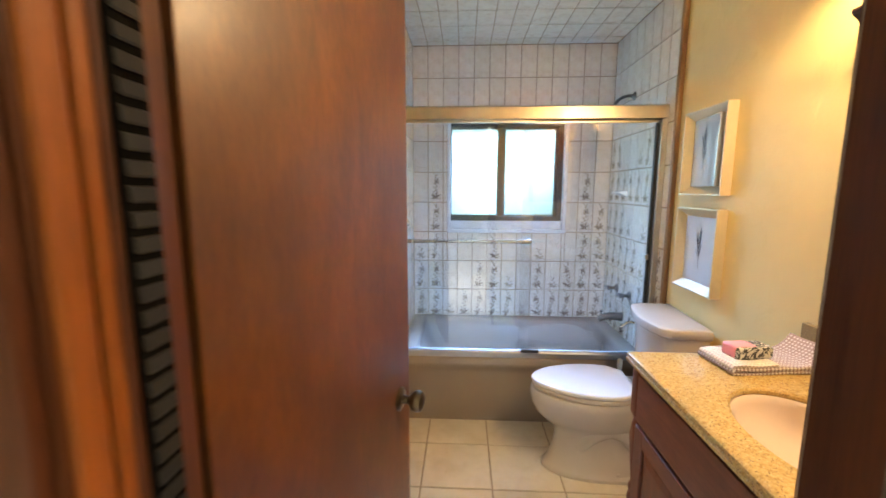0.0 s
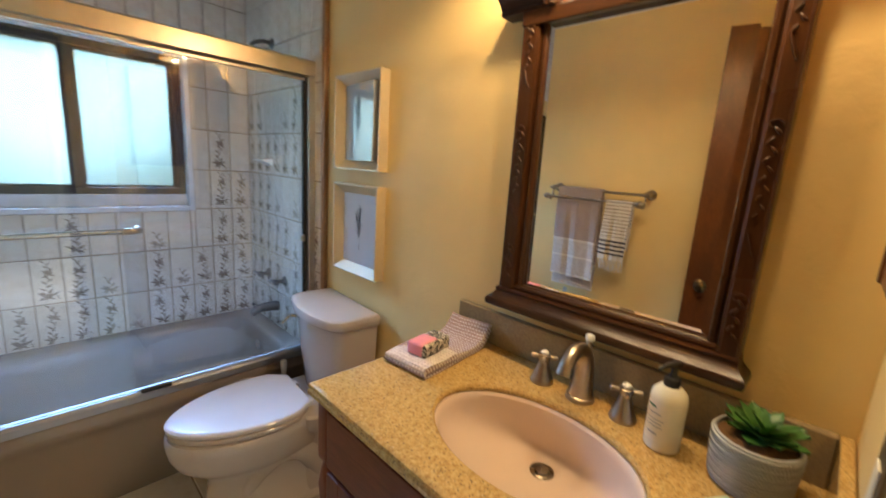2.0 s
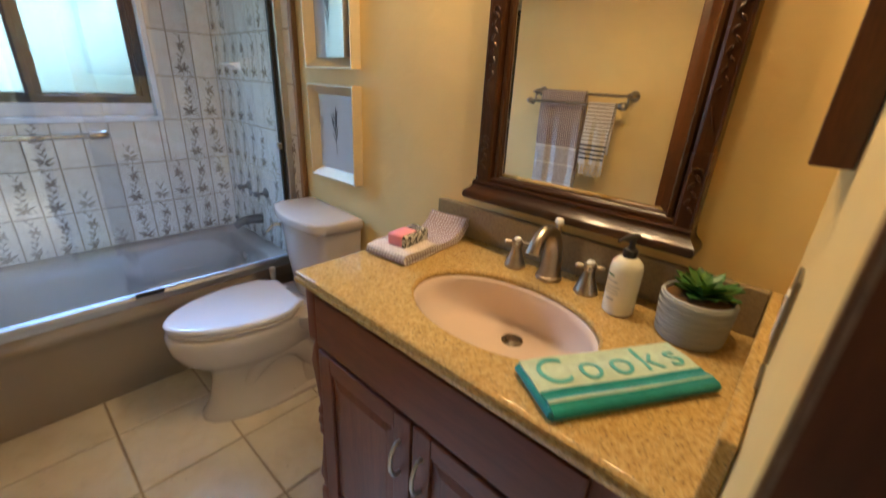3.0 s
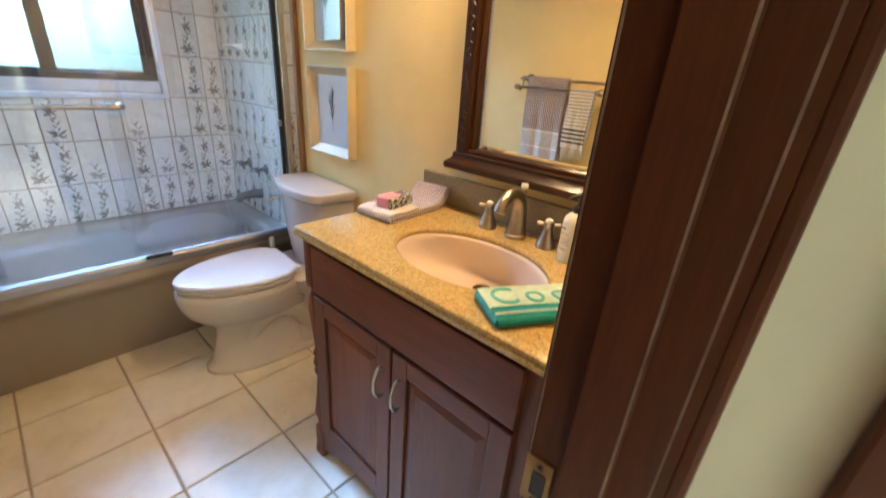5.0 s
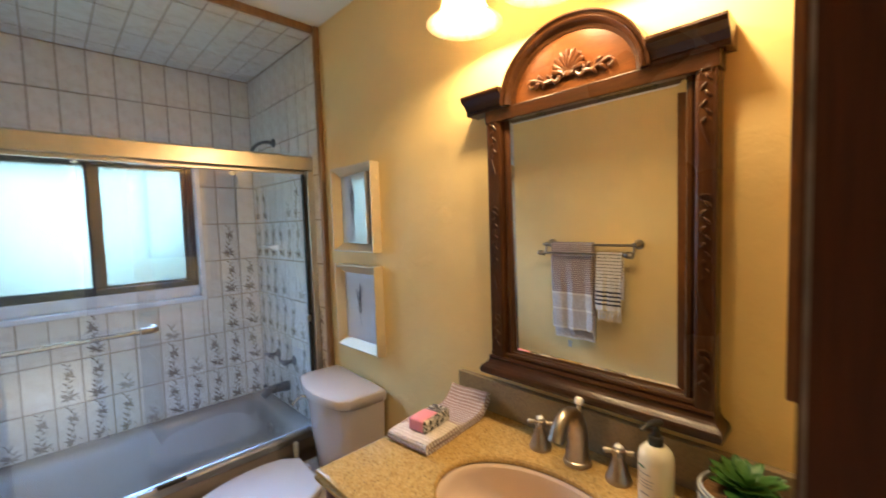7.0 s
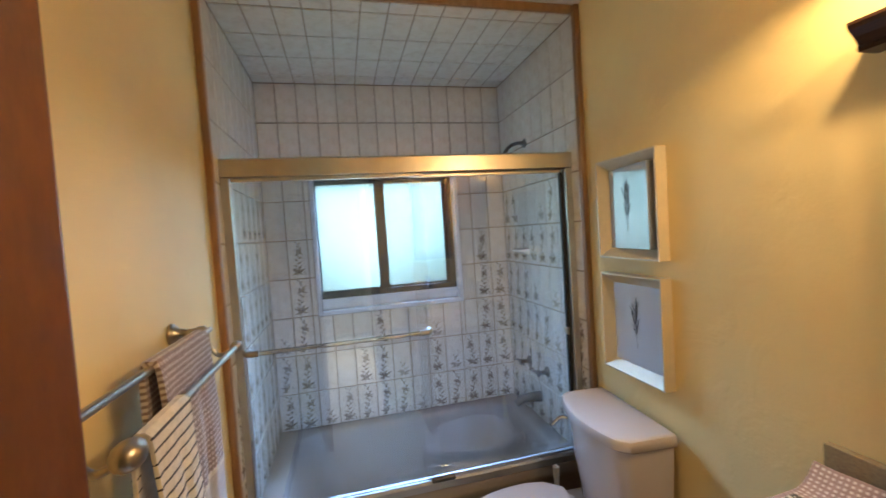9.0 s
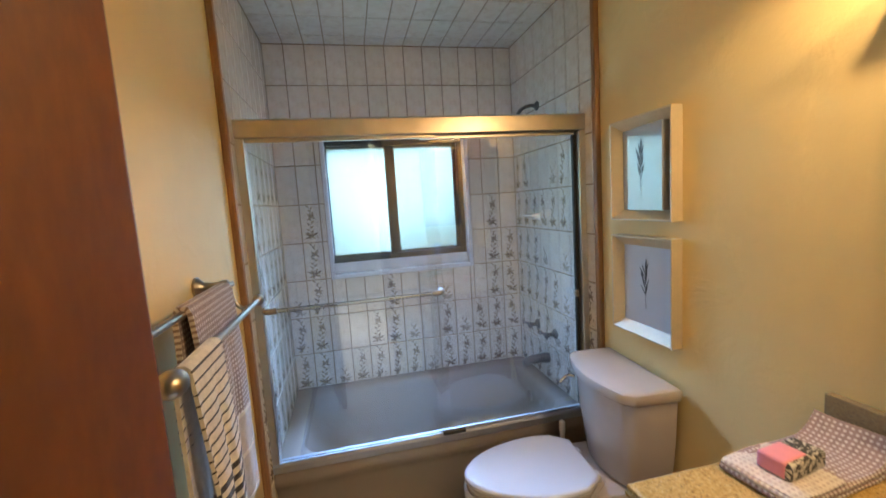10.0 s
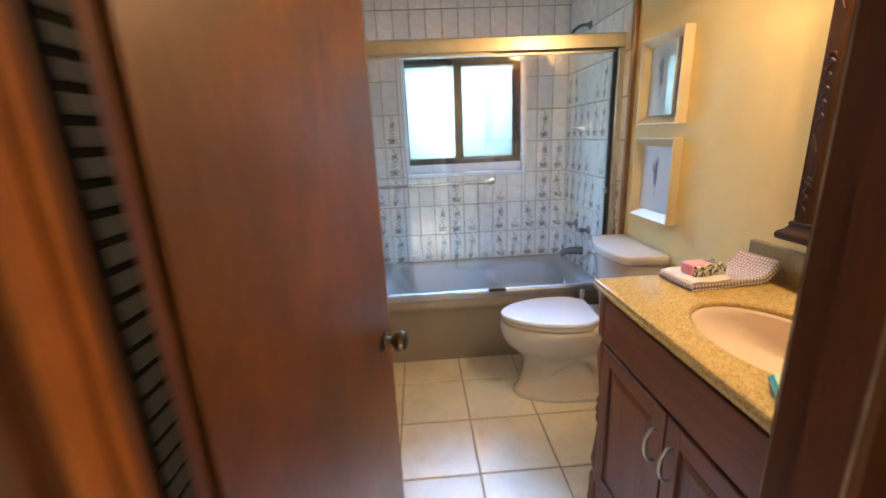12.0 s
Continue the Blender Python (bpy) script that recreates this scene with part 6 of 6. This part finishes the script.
def motif_mesh(seed, mat, full):
    """A glazed spray of leaves and blossoms on the face of a wall tile."""
    r = random.Random(seed)
    bm = bmesh.new()

    def leaf(x, y, a, L, w):
        c, s = math.cos(a), math.sin(a)
        q = []
        for u, ww in ((0, 0.1), (0.3, 0.9), (0.6, 0.8), (1.0, 0.05)):
            q.append((u * L * 1.30, ww * w * 1.5))
        va = [bm.verts.new((x + c * u - s * v, y + s * u + c * v, 0)) for u, v in q]
        vb = [bm.verts.new((x + c * u + s * v, y + s * u - c * v, 0)) for u, v in q]
        for i in range(3):
            bm.faces.new((va[i], va[i + 1], vb[i + 1], vb[i]))
    n_dark = 0
    sd = r.choice((-1, 1))

    def spray(y0, y1, n, L, w, sway):
        """A curved stalk with small leaves on both sides."""
        for k in range(n):
            u = k / (n - 1)
            x, y = sway * math.sin(3.4 * u + 0.4), y0 + (y1 - y0) * u
            side = 1 if k % 2 else -1
            leaf(x, y, radians(90 - side * r.uniform(28, 62)), L * (1.1 - 0.4 * u) * r.uniform(0.8, 1.2), w * r.uniform(0.8, 1.2))
            if k:
                leaf(px, py, math.atan2(y - py, x - px), math.hypot(x - px, y - py) * 1.05, 0.0009)
            px, py = x, y

    # wide pair of leaves with a blossom low on the tile
    y = -0.074 + r.uniform(-0.006, 0.006)
    for a, L, w in ((24, 0.034, 0.0042), (58, 0.028, 0.0032), (152, 0.034, 0.0042), (120, 0.026, 0.0032), (-24, 0.026, 0.0036), (204, 0.024, 0.0034), (-62, 0.018, 0.0030)):
        if r.random() < 0.9:
            leaf(0.004 * sd, y, radians((a if sd > 0 else 180 - a) + r.uniform(-9, 9)), L * r.uniform(0.85, 1.15), w)
    for q in range(5):
        leaf(r.uniform(-0.032, 0.032), y + r.uniform(-0.022, 0.012), radians(r.uniform(0, 360)), r.uniform(0.006, 0.011), 0.0018)
    n_dark = len(bm.faces)
    spray(y + 0.004, y + (0.090 if full else 0.060), 7 if full else 5, 0.024, 0.0032, 0.008 * sd)
    if full:
        for a in (30, 150, 75, 112, -20, 200):
            leaf(-0.006 * sd, 0.036, radians(a + r.uniform(-14, 14)), r.uniform(0.015, 0.026), 0.0036)
        spray(0.040, 0.094, 5, 0.020, 0.0030, -0.009 * sd)
    me = bpy.data.meshes.new("motif")
    bm.to_mesh(me)
    bm.free()
    me.materials.append(mat)
    if full:
        me.materials.append(M_MOTIF_B)
        for f in me.polygons[n_dark:]:
            f.material_index = 1
    return me


RP = 0.218
MOTIFS = [motif_mesh(s, M_MOTIF, True) for s in (1, 2, 3, 4, 5)]
MOTIFS_PALE = [motif_mesh(s, M_MOTIF_PALE, False) for s in (11, 12, 13)]
TILE_CACHE = {}


def wall_tile(parent, origin, rot, w, h, decor, rng):
    """One wall tile of size w x h with its middle at origin, and its motif."""
    key = (round(w, 4), round(h, 4))
    if key not in TILE_CACHE:
        TILE_CACHE[key] = tile_mesh("tile", w - 0.0048, h - 0.0048, 0.008, M_TILE)
    ob = new("tile", TILE_CACHE[key])
    ob.parent = parent
    wob = Matrix.Rotation(radians(rng.uniform(-0.25, 0.25)), 4, "X") @ Matrix.Rotation(radians(rng.uniform(-0.25, 0.25)), 4, "Y")
    ob.matrix_basis = Matrix.Translation(origin) @ rot @ wob
    if decor and w > 0.07 and h > 0.18:
        mo = new("motif", rng.choice(MOTIFS if decor == 1 else MOTIFS_PALE))
        mo.parent = ob
        mo.matrix_basis = Matrix.Translation((0, 0, 0.0085))


ROT_N = Matrix(((1, 0, 0), (0, 0, -1), (0, 1, 0))).to_4x4()
ROT_E = Matrix(((0, 0, -1), (-1, 0, 0), (0, 1, 0))).to_4x4()
ROT_W = Matrix(((0, 0, 1), (1, 0, 0), (0, 1, 0))).to_4x4()
rng = random.Random(21)
# columns that carry a motif on the back wall, by row from the top (p: faded)
DECOR_N = {4: {1: 1, 11: 1}, 5: {1: 1, 11: 1, 12: 1}, 6: {0: 2, 1: 1, 5: 1, 8: 2, 11: 1, 12: 1}, 7: {0: 1, 1: 1, 4: 1, 5: 1, 6: 2, 8: 1, 9: 2, 10: 1, 11: 1, 12: 1}, 8: {0: 1, 1: 1, 2: 2, 3: 1, 4: 1, 5: 1, 6: 1, 7: 2, 8: 1, 9: 1, 10: 1, 11: 1, 12: 1}}
for row in range(9):
    z1 = ZA - row * RP
    z0 = z1 - RP
    for col in range(13):
        x0, x1 = TX0 + col * TP, TX0 + (col + 1) * TP
        spans = [(x0, x1, z0, z1)]
        if z1 > WZ0 - 0.012 and z0 < WZ1 + 0.010 and x1 > WX0 - 0.012 and x0 < WX1 + 0.012:
            spans = []
            if x0 < WX0 - 0.012:
                spans.append((x0, WX0 - 0.012, z0, z1))
            elif x1 > WX1 + 0.012:
                spans.append((WX1 + 0.012, x1, z0, z1))
            a, b = max(x0, WX0 - 0.012), min(x1, WX1 + 0.012)
            if z1 > WZ1 + 0.010:
                spans.append((a, b, WZ1 + 0.010, z1))
            if z0 < WZ0 - 0.012:
                spans.append((a, b, z0, WZ0 - 0.012))
        for a, b, c, d in spans:
            if b - a > 0.012 and d - c > 0.012:
                wall_tile(wall_n, ((a + b) / 2, TYB + 0.008 - 0.002, (c + d) / 2), ROT_N, b - a, d - c, DECOR_N.get(row, {}).get(col, 0), rng)
for parent, rot, xf in ((wall_ae, ROT_E, TX1 + 0.006), (wall_aw, ROT_W, TX0 - 0.006)):
    for row in range(9):
        z1 = ZA - row * RP
        for col in range(8):
            y1 = TYB - col * TP
            y0 = max(y1 - TP, YT + 0.007)
            chance = (0, 0, 0, 0.75, 0.90, 0.95, 0.97, 1.0, 1.0)[row] if col < 7 else (0, 0, 0, 0, 0, 0.0, 1, 1, 1)[row]
            dec = (1 if rng.random() < 0.8 else 2) if rng.random() < chance else 0
            wall_tile(parent, (xf, (y0 + y1) / 2, z1 - RP / 2), rot, y1 - y0, RP, dec, rng)
    # below the rim, beside the tub's apron
    for row in range(2):
        z1 = 0.431 - row * RP
        z0 = max(z1 - RP, 0.0)
        wall_tile(parent, (xf, (YT + 0.007 + 2.93) / 2, (z0 + z1) / 2), rot, 2.93 - YT - 0.007, z1 - z0, 0, rng)

# floor tiles
FP = 0.340
fx, fy = 0.517, 2.447
FLOOR_ME = [tile_mesh("floor_tile", FP - 0.0075, FP - 0.0075, 0.010, M_FLOORTILE)]
for i in range(-2, 3):
    for j in range(-15, 2):
        cx, cy = fx + (i + 0.5) * FP, fy + (j + 0.5) * FP
        if cy < HY + 0.1 or (cy < 0.9 and not -0.1 < cx < 0.8):
            continue
        ob = new("floor_tile", FLOOR_ME[0])
        ob.parent = floor_ob
        ob.matrix_basis = Matrix.Translation((cx, cy, -0.0105 + rng.uniform(0, 0.0008))) @ Matrix.Rotation(rng.choice((0, math.pi / 2, math.pi, -math.pi / 2)), 4, "Z")
